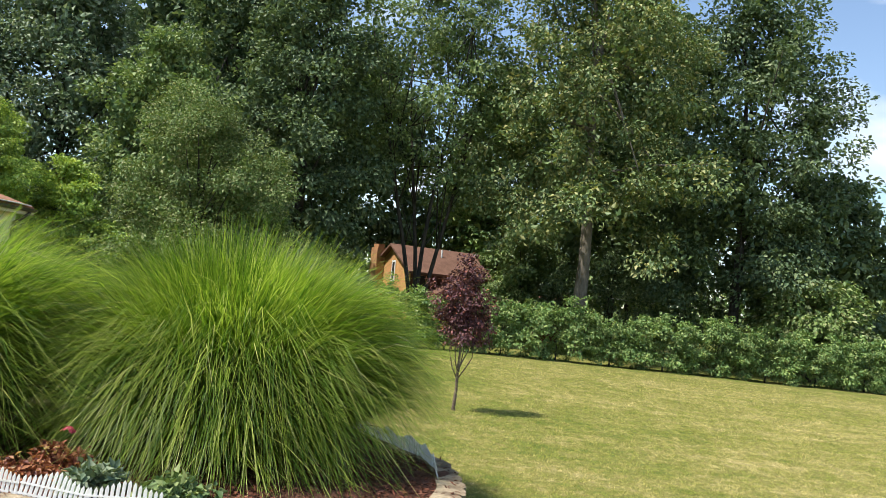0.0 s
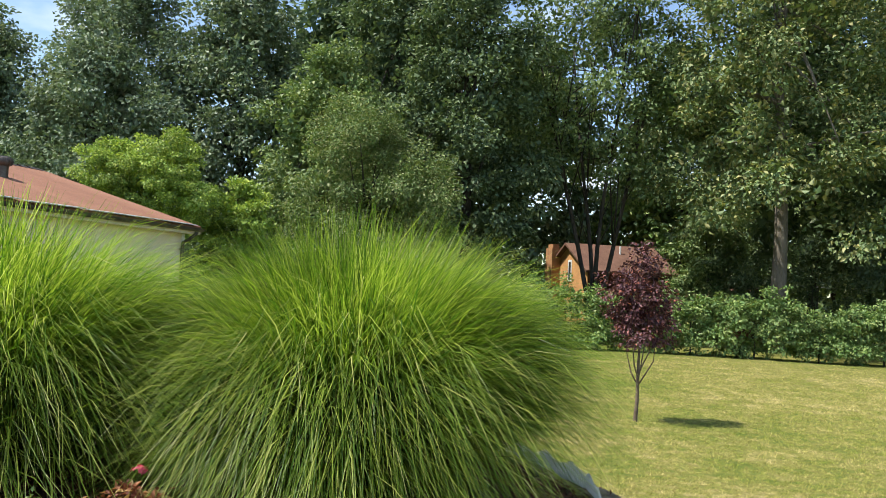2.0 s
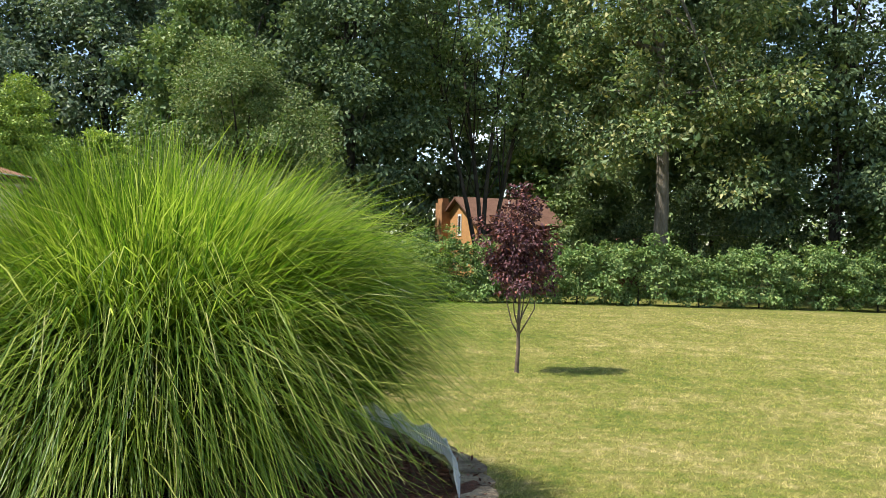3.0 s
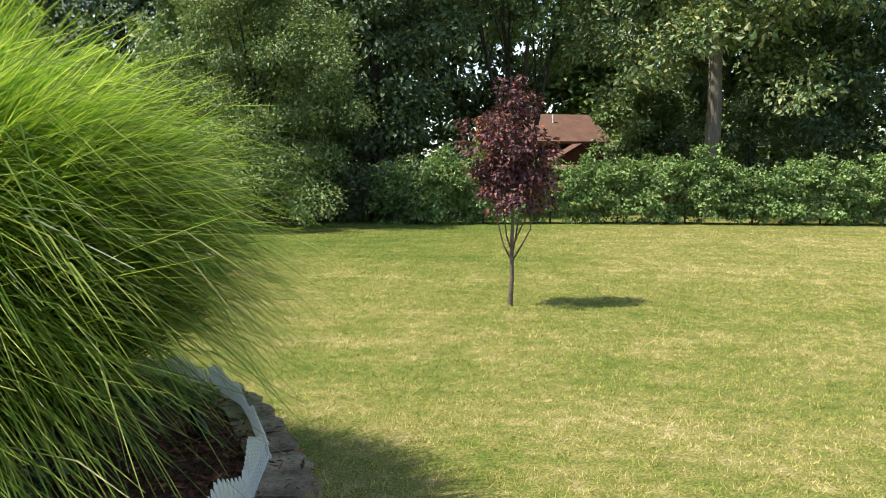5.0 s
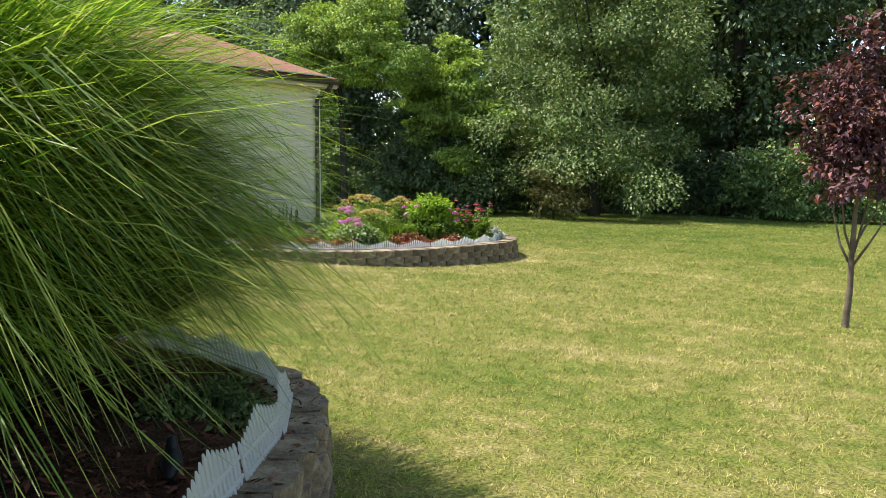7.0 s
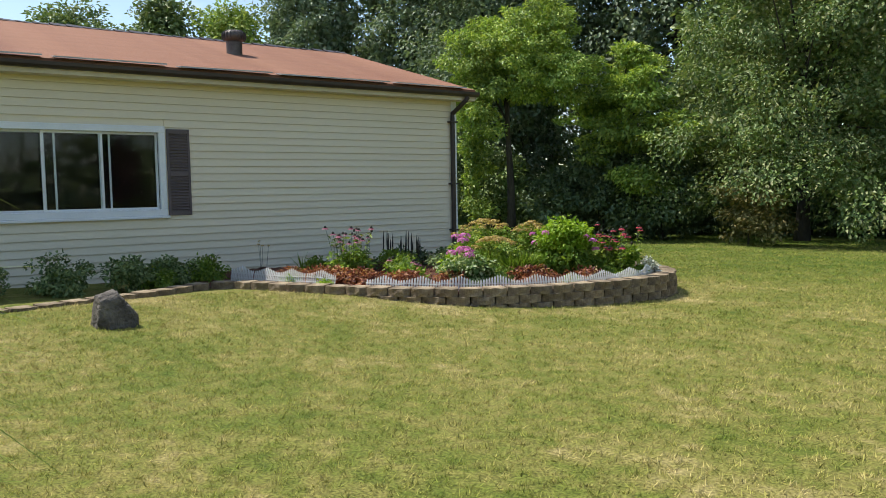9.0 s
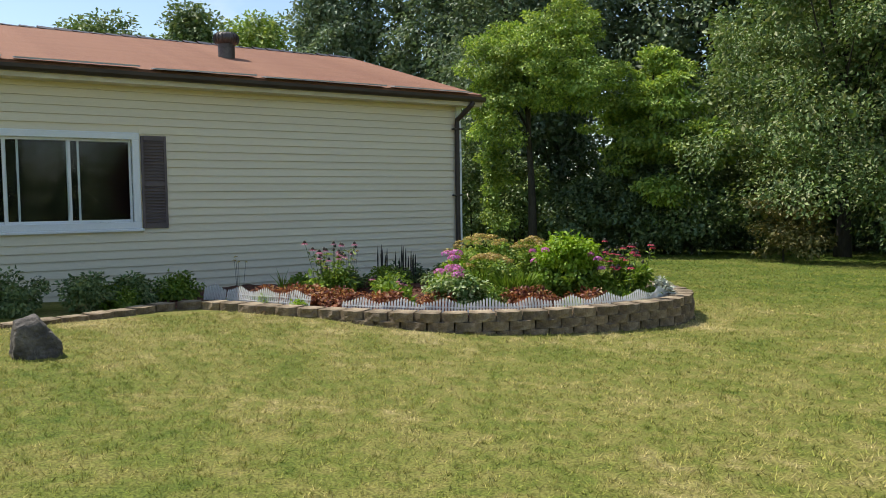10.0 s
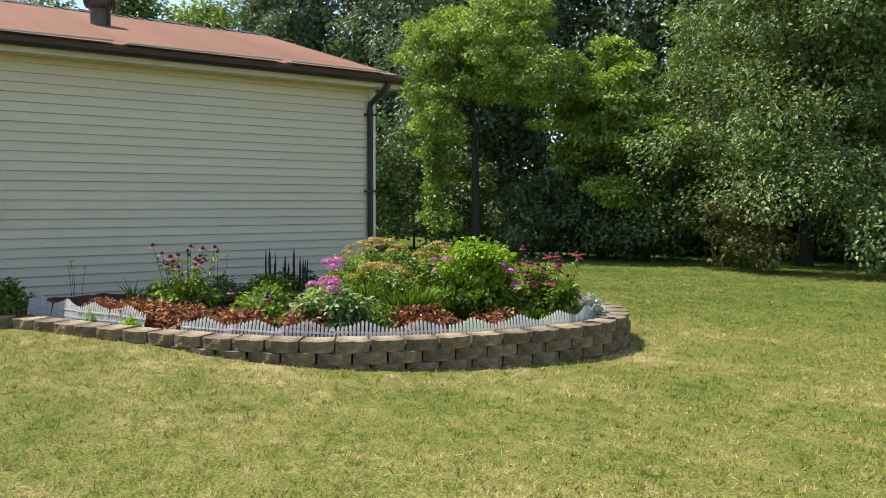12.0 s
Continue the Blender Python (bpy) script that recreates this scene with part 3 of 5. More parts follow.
picket_line([(-9.7, 14.72, 0), (-8.74, 14.95, 0), (-7.9, 15.25, 0), (-7.35, 15.5, 0)], lambda x, y: -0.46)
picket_line([(-7.3, 15.46, 0), (-6.5, 16.02, 0), (-6.1, 16.43, 0), (-5.75, 16.95, 0), (-5.5, 17.5, 0), (-5.36, 18.1, 0), (-5.36, 18.9, 0), (-5.65, 19.5, 0), (-6.1, 19.85, 0)], lambda x, y: -0.5)
picket_line([(-3.5, 5.7, 0), (-2.9, 5.42, 0), (-1.9, 5.2, 0), (-1.3, 5.3, 0)], lambda x, y: near_top(x, y) + 0.01)
picket_line([(0.25, 7.3, 0), (0.15, 8.1, 0), (-0.05, 8.52, 0), (-0.25, 8.88, 0), (-0.56, 9.33, 0), (-0.98, 9.66, 0), (-1.72, 9.8, 0), (-2.8, 9.8, 0)], lambda x, y: near_top(x, y) + 0.02)

# ---- house ----
CORNER, TURN = (-10.68, 20.0, 0.0), -4.0
# in the house's frame: y runs along the front wall (0 at the corner, negative towards the walker), x points out of the wall
house = thing("house", CORNER, "single-storey house with cream siding and red shingle roof", "house", turn=TURN)
LEN, DEEP, Z0, EAVE = 14.0, 9.6, -1.2, 2.69
WIN = (-8.7, -5.66, 0.46, 1.84)      # y from, y to, z from, z to
wall_front = None
for lo, hi in (((-0.15, -LEN, Z0), (0, WIN[0], EAVE)), ((-0.15, WIN[1], Z0), (0, 0, EAVE)), ((-0.15, WIN[0], Z0), (0, WIN[1], WIN[2])), ((-0.15, WIN[0], WIN[3]), (0, WIN[1], EAVE))):
    piece = part("wall", Shape().box(lo, hi).mesh("wall"), SIDING, house)
    wall_front = wall_front or piece
gable = Shape().add([(-DEEP, 0, Z0), (-0.15, 0, Z0), (-0.15, 0, EAVE), (-DEEP / 2, 0, EAVE + 1.36), (-DEEP, 0, EAVE)] + [(-DEEP, -0.15, Z0), (-0.15, -0.15, Z0), (-0.15, -0.15, EAVE), (-DEEP / 2, -0.15, EAVE + 1.36), (-DEEP, -0.15, EAVE)],
                    [(0, 1, 2, 3, 4), (9, 8, 7, 6, 5), (0, 5, 6, 1), (1, 6, 7, 2), (2, 7, 8, 3), (3, 8, 9, 4), (4, 9, 5, 0)])
part("wall", gable.mesh("gable"), SIDING, house)
part("wall", Shape().box((-DEEP, -LEN, Z0), (-DEEP + 0.15, -0.15, EAVE)).mesh("back_wall"), SIDING, house)
part("wall", Shape().add([(-DEEP + 0.15, -LEN, Z0), (-0.15, -LEN, Z0), (-0.15, -LEN, EAVE), (-DEEP / 2, -LEN, EAVE + 1.36), (-DEEP + 0.15, -LEN, EAVE), (-DEEP + 0.15, -LEN + 0.15, Z0), (-0.15, -LEN + 0.15, Z0), (-0.15, -LEN + 0.15, EAVE), (-DEEP / 2, -LEN + 0.15, EAVE + 1.36), (-DEEP + 0.15, -LEN + 0.15, EAVE)],
                         [(4, 3, 2, 1, 0), (5, 6, 7, 8, 9), (1, 6, 5, 0), (2, 7, 6, 1), (3, 8, 7, 2), (4, 9, 8, 3), (0, 5, 9, 4)]).mesh("end_wall"), SIDING, house)
# added room shell, painted near-black to keep the window dark
part("floor", Shape().box((-DEEP + 0.15, -LEN + 0.15, -0.35), (-0.15, -0.15, -0.25)).mesh("floor"), ROOM_SHADE, house)
part("partition", Shape().box((-2.6, -LEN + 0.15, -0.25), (-2.5, -0.15, EAVE - 0.12)).mesh("partition"), ROOM_SHADE, house)
part("ceiling", Shape().box((-DEEP + 0.15, -LEN + 0.15, EAVE - 0.12), (-0.15, -0.15, EAVE - 0.02)).mesh("ceiling"), ROOM_SHADE, house)


def board_mesh(length):
    """Lap siding: thin at its head, proud at its foot."""
    return Shape().add([(0.002, 0, 0.112), (0.006, 0, 0.112), (0.024, 0, 0.0), (0.002, 0, 0.0), (0.002, -length, 0.112), (0.006, -length, 0.112), (0.024, -length, 0.0), (0.002, -length, 0.0)],
                       [(0, 1, 2, 3), (7, 6, 5, 4), (0, 4, 5, 1), (1, 5, 6, 2), (2, 6, 7, 3), (3, 7, 4, 0)]).mesh("siding_board")


BOARD_FULL, BOARD_RIGHT, BOARD_LEFT = board_mesh(LEN - 0.1), board_mesh(-WIN[1] - 0.1), board_mesh(LEN + WIN[0])
z = -0.8
while z < EAVE - 0.02:
    if z + 0.112 > WIN[2] and z < WIN[3]:
        for me, y in ((BOARD_RIGHT, -0.1), (BOARD_LEFT, WIN[0])):
            part("siding_board", me, SIDING, wall_front).location = (0, y, z)
    else:
        part("siding_board", BOARD_FULL, SIDING, wall_front).location = (0, -0.1, z)
    z += 0.1195
part("corner_trim", Shape().box((0.002, -0.1, -0.8), (0.03, 0.022, EAVE), 0.003).box((-0.1, 0.002, -0.8), (0.002, 0.022, EAVE)).mesh("corner_trim"), VINYL, house)

# roof: two slopes with courses of shingles, rake boards, soffit, fascia and gutter
RISE, RUN, OVER, RAKE = 1.36, DEEP / 2, 0.32, 0.28
slope = RISE / RUN


def roof_z(x):
    return EAVE + 0.1 + slope * (-x) if x > -RUN else EAVE + 0.1 + slope * (DEEP + x)


roof = part("roof", Shape().prism([(OVER, EAVE + 0.1 - slope * OVER), (-RUN, EAVE + 0.1 + RISE), (-DEEP - OVER, EAVE + 0.1 - slope * OVER), (-DEEP - OVER, EAVE + 0.02 - slope * OVER), (-RUN, EAVE + 0.02 + RISE), (OVER, EAVE + 0.02 - slope * OVER)],
                                  -LEN - 2 * RAKE, pose(0, RAKE, 0)).mesh("roof"), SHINGLE, house, "red-brown asphalt shingle roof")
course_me = Shape().box((-0.15, -LEN - 2 * RAKE, 0.0), (0.0, 0, 0.007)).mesh("shingle_course")
tilt = math.degrees(math.atan(slope))
for i in range(int((RUN + OVER) / 0.138)):
    x = OVER - 0.138 * i
    ob = part("shingle_course", course_me, SHINGLE, roof)
    ob.matrix_basis = Matrix.Translation((x + 0.004, RAKE, roof_z(0) - slope * x + 0.003 + 0.0)) @ pose(0, 0, 0, 0, tilt, 0)
ridge = Shape()
for i in range(48):
    y = RAKE - 0.3 * i - 0.15
    sag = 0.012 * math.sin(i * 1.3)
    ridge.add([(-RUN - 0.16, y + 0.15, EAVE + 0.1 + RISE - 0.05 + 0.02), (-RUN, y + 0.15, EAVE + 0.1 + RISE + 0.03 + sag), (-RUN + 0.16, y + 0.15, EAVE + 0.1 + RISE - 0.05 + 0.02),
               (-RUN - 0.16, y - 0.15, EAVE + 0.1 + RISE - 0.05 + 0.035), (-RUN, y - 0.15, EAVE + 0.1 + RISE + 0.045 + sag), (-RUN + 0.16, y - 0.15, EAVE + 0.1 + RISE - 0.05 + 0.035)], [(0, 1, 4, 3), (1, 2, 5, 4)])
part("ridge_cap", ridge.mesh("ridge_cap"), GUTTER, house)
GUT_Z = EAVE + 0.02 - slope * OVER
part("fascia", Shape().box((OVER - 0.04, -LEN - RAKE, GUT_Z - 0.12), (OVER - 0.015, RAKE, GUT_Z + 0.02)).mesh("fascia"), TRIM, house)
part("soffit", Shape().box((0.018, -LEN - RAKE, GUT_Z - 0.12), (OVER - 0.04, RAKE, GUT_Z - 0.10)).mesh("soffit"), TRIM, house)
rake = Shape()
rake.prism([(OVER, GUT_Z - 0.1), (OVER, GUT_Z + 0.05), (-RUN, EAVE + 0.07 + RISE), (-RUN, EAVE - 0.08 + RISE)], 0.02, pose(0, RAKE + 0.002, 0))
rake.prism([(-DEEP - OVER, GUT_Z - 0.1), (-RUN, EAVE - 0.08 + RISE), (-RUN, EAVE + 0.07 + RISE), (-DEEP - OVER, GUT_Z + 0.05)], 0.02, pose(0, RAKE + 0.002, 0))
part("rake_board", rake.mesh("rake_board"), TRIM, house)
gut = [(OVER - 0.012, GUT_Z - 0.05), (OVER + 0.06, GUT_Z - 0.05), (OVER + 0.095, GUT_Z - 0.012), (OVER + 0.1, GUT_Z + 0.035), (OVER + 0.088, GUT_Z + 0.035), (OVER + 0.082, GUT_Z - 0.008), (OVER + 0.055, GUT_Z - 0.04), (OVER + 0.0, GUT_Z - 0.04)]
part("gutter", Shape().prism(gut, -LEN - 2 * RAKE, pose(0, RAKE + 0.03, 0)).mesh("gutter"), GUTTER, house, "dark brown metal gutter")
for y0, ln in ((0.0, 1.6), (-1.75, 2.1), (-4.0, 1.5), (-5.7, 1.55), (-7.4, 1.6), (-9.2, 2.2)):
    z0, z1 = GUT_Z + 0.1 + random.uniform(0, 0.02), GUT_Z + 0.1 + random.uniform(0, 0.03)
    sh = Shape().add([(OVER - 0.13, y0 - ln, z0 + 0.03), (OVER + 0.1, y0 - ln, z0), (OVER + 0.1, y0, z1), (OVER - 0.13, y0, z1 + 0.03),
                      (OVER - 0.13, y0 - ln, z0 + 0.022), (OVER + 0.1, y0 - ln, z0 - 0.022), (OVER + 0.1, y0, z1 - 0.022), (OVER - 0.13, y0, z1 + 0.022)],
                     [(0, 1, 2, 3), (7, 6, 5, 4), (0, 4, 5, 1), (1, 5, 6, 2), (2, 6, 7, 3), (3, 7, 4, 0)])
    part("gutter_guard", sh.mesh("gutter_guard"), FLASHING, house, "bent grey gutter guard")
part("downspout", Shape().tube([(OVER + 0.04, 0.06, GUT_Z - 0.06), (OVER + 0.03, 0.02, GUT_Z - 0.12), (OVER - 0.1, -0.05, GUT_Z - 0.25), (0.07, -0.1, GUT_Z - 0.36), (0.065, -0.1, GUT_Z - 0.45), (0.065, -0.1, -0.72)], [0.045] * 6, 8).mesh("downspout"), GUTTER, house, "dark brown downspout")
for zb in (0.9, 2.1, 0.0):
    part("downspout_strap", Shape().box((0.018, -0.19, zb - 0.014), (0.125, -0.01, zb + 0.014), 0.003).mesh("downspout_strap"), GUTTER, house)

# window: white frame, two sliding sashes with glass, shutter
window = part("window", Shape().box((-0.02, WIN[0], WIN[3] - 0.1), (0.045, WIN[1], WIN[3]), 0.006).box((-0.02, WIN[0], WIN[2]), (0.045, WIN[1], WIN[2] + 0.1), 0.006)
              .box((-0.02, WIN[1] - 0.1, WIN[2] + 0.1), (0.045, WIN[1], WIN[3] - 0.1), 0.006).box((-0.02, WIN[0], WIN[2] + 0.1), (0.045, WIN[0] + 0.1, WIN[3] - 0.1), 0.006).mesh("window"), VINYL, house, "white vinyl sliding window")
part("sill", Shape().box((0.0, WIN[0] - 0.03, WIN[2] - 0.04), (0.07, WIN[1] + 0.03, WIN[2]), 0.006).mesh("sill"), VINYL, window)
YI, YJ, ZI, ZJ = WIN[0] + 0.1, WIN[1] - 0.1, WIN[2] + 0.1, WIN[3] - 0.1
for y0, y1, x in ((YI, -7.36, -0.055), (-7.41, -6.57, -0.03), (-6.62, YJ, -0.055)):
    sash = Shape().box((x - 0.015, y0, ZI), (x + 0.015, y0 + 0.035, ZJ)).box((x - 0.015, y1 - 0.035, ZI), (x + 0.015, y1, ZJ)).box((x - 0.015, y0 + 0.035, ZI), (x + 0.015, y1 - 0.035, ZI + 0.035)).box((x - 0.015, y0 + 0.035, ZJ - 0.035), (x + 0.015, y1 - 0.035, ZJ))
    part("sash", sash.mesh("sash"), VINYL, window)
    pane = part("pane", Shape().box((x - 0.003, y0 + 0.036, ZI + 0.036), (x + 0.003, y1 - 0.036, ZJ - 0.036)).mesh("pane"), GLASS, window)
    pane.visible_shadow = False
for y0 in (-7.22, -6.46):
    part("screen_edge", Shape().box((-0.1, y0 - 0.014, ZI), (-0.085, y0 + 0.014, ZJ)).mesh("screen_edge"), VINYL, window)
shutter = part("shutter", Shape().box((0.022, -5.64, 0.46), (0.045, -5.6, 1.8), 0.004).box((0.022, -5.32, 0.46), (0.045, -5.28, 1.8), 0.004).box((0.022, -5.6, 0.46), (0.045, -5.32, 0.53), 0.004)
               .box((0.022, -5.6, 1.73), (0.045, -5.32, 1.8), 0.004).box((0.022, -5.6, 1.07), (0.045, -5.32, 1.14), 0.004).box((0.021, -5.6, 0.53), (0.026, -5.32, 1.73)).mesh("shutter"), SHUTTER, house, "dark brown louvred shutter")
louvre = Shape().box((-0.014, -5.6, -0.004), (0.014, -5.32, 0.004), m=None).mesh("louvre")
for zz in list(np.arange(0.56, 1.06, 0.045)) + list(np.arange(1.17, 1.72, 0.045)):
    part("louvre", louvre, SHUTTER, shutter).matrix_basis = Matrix.Translation((0.032, 0, float(zz))) @ pose(0, 0, 0, 0, 40, 0)


# roof ventilator
def roof_vent(x, y):
    vent = thing("roof_vent", (0, 0, 0), "dark metal turbine ventilator on the shingle roof", "roof vent")
    vent.matrix_basis = house.matrix_basis @ Matrix.Translation((x, y, roof_z(x) - 0.06))
    part("collar", Shape().lathe([(0.15, 0.0), (0.15, 0.28), (0.155, 0.285), (0.155, 0.3)], 20).mesh("collar"), VENT, vent)
    turb = part("turbine", Shape().lathe([(0.14, 0.3), (0.2, 0.33), (0.215, 0.4), (0.2, 0.47), (0.13, 0.51), (0.0001, 0.52)], 24).mesh("turbine", True), VENT, vent)
    for i in range(18):
        a = 360 * i / 18
        part("fin", Shape().prism([(0.195, 0.31), (0.222, 0.34), (0.24, 0.4), (0.222, 0.465), (0.15, 0.52), (0.14, 0.505)], 0.008, pose(0, 0, 0, 0, 0, a)).mesh("fin"), VENT, turb)


roof_vent(-2.35, -3.52)


# ---- tall grass ----
def ribbons(name, pts, side, w0, taper):
    """Thin ribbons through rows of points, one row of all blades for each step along them."""
    n, seg = len(w0), len(pts) - 1
    vs = []
    for k, q in enumerate(pts):
        w = (w0 * (1 - taper * (k / seg) ** 3) * 0.5)[:, None]
        vs += [q - side * w, q + side * w]
    v = np.stack(vs, 1).reshape(-1, 3)
    base = np.arange(n)[:, None] * (2 * (seg + 1))
    f = np.concatenate([base + [2 * k, 2 * k + 1, 2 * k + 3, 2 * k + 2] for k in range(seg)], 0)
    return array_mesh(name, v, f, True)


def maiden_grass(centre, radius, height, blades, lean, label):
    clump = thing("maiden_grass", (centre[0], centre[1], float(near_top(centre[0], centre[1])) - 0.03), label, "ornamental grass", "maiden grass clumps")
    for name, n, mat, scale, wid in (("blades", blades, MAIDEN, 1.0, 0.0102), ("dry_blades", blades // 14, STRAW, 0.66, 0.006)):
        # blades grow in tufts; each climbs, arches over and hangs towards its tip, the tips lying over a dome
        tufts = n // 14
        k = rng.integers(0, tufts, n)
        ta, tphi = rng.uniform(0, 2 * math.pi, tufts), np.arccos(rng.uniform(0.0, 1.0, tufts))
        a = ta[k] + rng.normal(size=n) * 0.12
        phi = np.clip(tphi[k] + rng.normal(size=n) * 0.14, 0.02, 1.6)
        u = np.sin(phi)
        az = a + (rng.normal(size=tufts) * 0.5)[k] + rng.normal(size=n) * 0.24
        az = az + 0.22 * np.clip(np.cos(az), 0, 1)
        reach = rng.uniform(0.84, 1.06, tufts)[k]
        short = np.where(rng.uniform(0, 1, n) < 0.4, rng.uniform(0.68, 0.97, n), rng.uniform(0.93, 1.08, n))
        rr = radius * u ** 0.8 * reach * short * scale * (1 - 0.03 * np.clip(np.cos(az - 0.5), 0, 1))
        floor = 0.05 + 0.38 * np.clip(1.6 * np.cos(az - 0.3) - 0.75, 0, 1)
        tz = height * (floor + (1 - floor) * np.clip(np.cos(phi), 0, 1) ** 0.9) * rng.uniform(0.92, 1.07, tufts)[k] * (0.25 + 0.75 * short) * scale
        root = np.stack([np.cos(a) * (0.06 + 0.42 * u), np.sin(a) * (0.06 + 0.42 * u), np.zeros(n)], 1)
        tip = np.stack([np.cos(az) * rr, np.sin(az) * rr, np.maximum(tz, 0.2)], 1) + np.array(lean) * (0.4 + u)[:, None]
        ctrl = root + (tip - root) * (rng.uniform(0.32, 0.62, tufts)[k] + rng.normal(size=n) * 0.06)[:, None]
        ctrl[:, 2] = 0.6 * tz + height * (rng.uniform(0.12, 0.56, tufts)[k] + rng.normal(size=n) * 0.06) * u ** 1.2 * scale
        ctrl += rng.normal(size=(n, 3)) * 0.08
        droop, wave = rng.uniform(0.0, 0.5, n) ** 1.5 * (0.3 + u), rng.normal(size=(n, 2)) * 0.04
        seg, pts = 5, []
        for i in range(seg + 1):
            q = i / seg
            p = root * (1 - q) ** 2 + ctrl * 2 * q * (1 - q) + tip * q * q
            p[:, 2] -= droop * q ** 5
            p[:, :2] += wave * math.sin(3.0 * q + 1)
            p[:, 2] = np.maximum(p[:, 2], 0.04)
            pts.append(p)
        side = unit(np.stack([-np.sin(az), np.cos(az), np.zeros(n)], 1) + rng.normal(size=(n, 3)) * 0.25)
        part(name, ribbons(name, pts, side, wid * rng.uniform(0.6, 1.3, n), 0.82), mat, clump)
    # upright culms in the heart of the clump, coloured dark for its shade
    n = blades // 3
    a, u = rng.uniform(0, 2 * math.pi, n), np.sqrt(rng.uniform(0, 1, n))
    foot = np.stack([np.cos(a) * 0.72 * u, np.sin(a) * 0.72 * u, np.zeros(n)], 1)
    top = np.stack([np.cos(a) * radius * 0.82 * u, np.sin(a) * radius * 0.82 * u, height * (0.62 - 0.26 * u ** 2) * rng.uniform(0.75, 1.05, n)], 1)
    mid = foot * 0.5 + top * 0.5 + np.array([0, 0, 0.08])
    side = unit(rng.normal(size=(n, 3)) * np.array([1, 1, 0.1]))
    part("culms", ribbons("culms", [foot, mid, top], side, np.full(n, 0.018), 0.5), CULM_SHADED, clump)


maiden_grass((-1.9, 7.88), 2.14, 2.18, 27000, (0.1, 0.05, 0.0), "big arching clump of bright green maiden grass")
maiden_grass((-4.8, 7.2), 2.3, 2.24, 16000, (0.1, 0.03, 0.0), "second arching clump of bright green maiden grass")


# ---- trees ----
def tree(name, base, blobs, clumps, leaves, leaf, clump_r, mat, bark, trunk_r, trunk_h, label, limbs=10, category="tree", inner=0.12, flat=0.6, lean=(0, 0), stems=1, low=-0.75, group="", spread=0.0):
    """blobs are given from the tree's foot."""
    z = float(ground_z(base[0], base[1]))
    t = thing(name, (base[0], base[1], z), label, category, group)
    me, centres = crown_mesh("crown", blobs, clumps, leaves, leaf, clump_r, flat, inner, low=low)
    part("crown", me, mat, t)
    tr = Shape()
    tops = []
    for s in range(stems):
        a = 2 * math.pi * s / stems + 0.4
        off = Vector((math.cos(a), math.sin(a), 0)) * (trunk_r * 1.2 if stems > 1 else 0)
        tip = Vector((lean[0] + math.cos(a) * spread, lean[1] + math.sin(a) * spread * 0.6, trunk_h)) if stems > 1 else Vector((lean[0], lean[1], trunk_h))
        pts = [off + Vector(((tip.x - off.x) * u ** 1.4, (tip.y - off.y) * u ** 1.4, (tip.z - off.z) * u)) + Vector((0.12 * math.sin(5 * u + s), 0.12 * math.cos(4 * u + s), 0)) * trunk_h / 12 for u in np.linspace(0, 1, 8)]
        pts[0].z = -0.25
        tr.tube(pts, [trunk_r * (1.25 if i == 0 else 1.0 - 0.75 * i / 7) for i in range(8)], 10)
        tops.append(pts)
    part("trunk", tr.mesh("trunk", True), bark, t)
    for i in range(limbs):
        pts = tops[i % stems]
        a = pts[random.randint(2 if stems > 1 else 3, 7)]
        c = Vector(centres[random.randrange(len(centres))])
        mid = a.lerp(c, 0.5) + Vector((0, 0, 0.25))
        r = trunk_r * random.uniform(0.18, 0.36)
        part("limb", Shape().tube([a, a.lerp(mid, 0.55), mid, c], [r, r * 0.75, r * 0.5, r * 0.12], 6).mesh("limb", True), bark, t)
    return t


def big_blobs(w, h0, h1, n, seed, squash=0.8):
    """A crown of several overlapping ellipsoids, w wide, from h0 to h1 high."""
    r = np.random.default_rng(seed)
    out = [((0, 0, (h0 + h1) / 2), (w * 0.36, w * 0.36 * squash, (h1 - h0) * 0.46))]
    for i in range(n):
        a, u = 2.4 * i + r.uniform(0, 0.6), (i + 0.5) / n
        zc = h0 + (h1 - h0) * (0.14 + 0.78 * u)
        k = math.sin(math.pi * min(0.95, 0.2 + 0.75 * u))
        out.append(((math.cos(a) * w * 0.32 * k, math.sin(a) * w * 0.3 * k * squash, zc), (w * r.uniform(0.14, 0.22), w * r.uniform(0.14, 0.2), (h1 - h0) * r.uniform(0.10, 0.16))))
    return out


def skirt(r, h, n):
    """Low foliage round a tree's foot."""
    return [((math.cos(6.283 * i / n) * r, math.sin(6.283 * i / n) * r * 0.8, h * (0.9 + 0.2 * (i % 2))), (r * 0.3, r * 0.28, h * 0.85)) for i in range(n)]


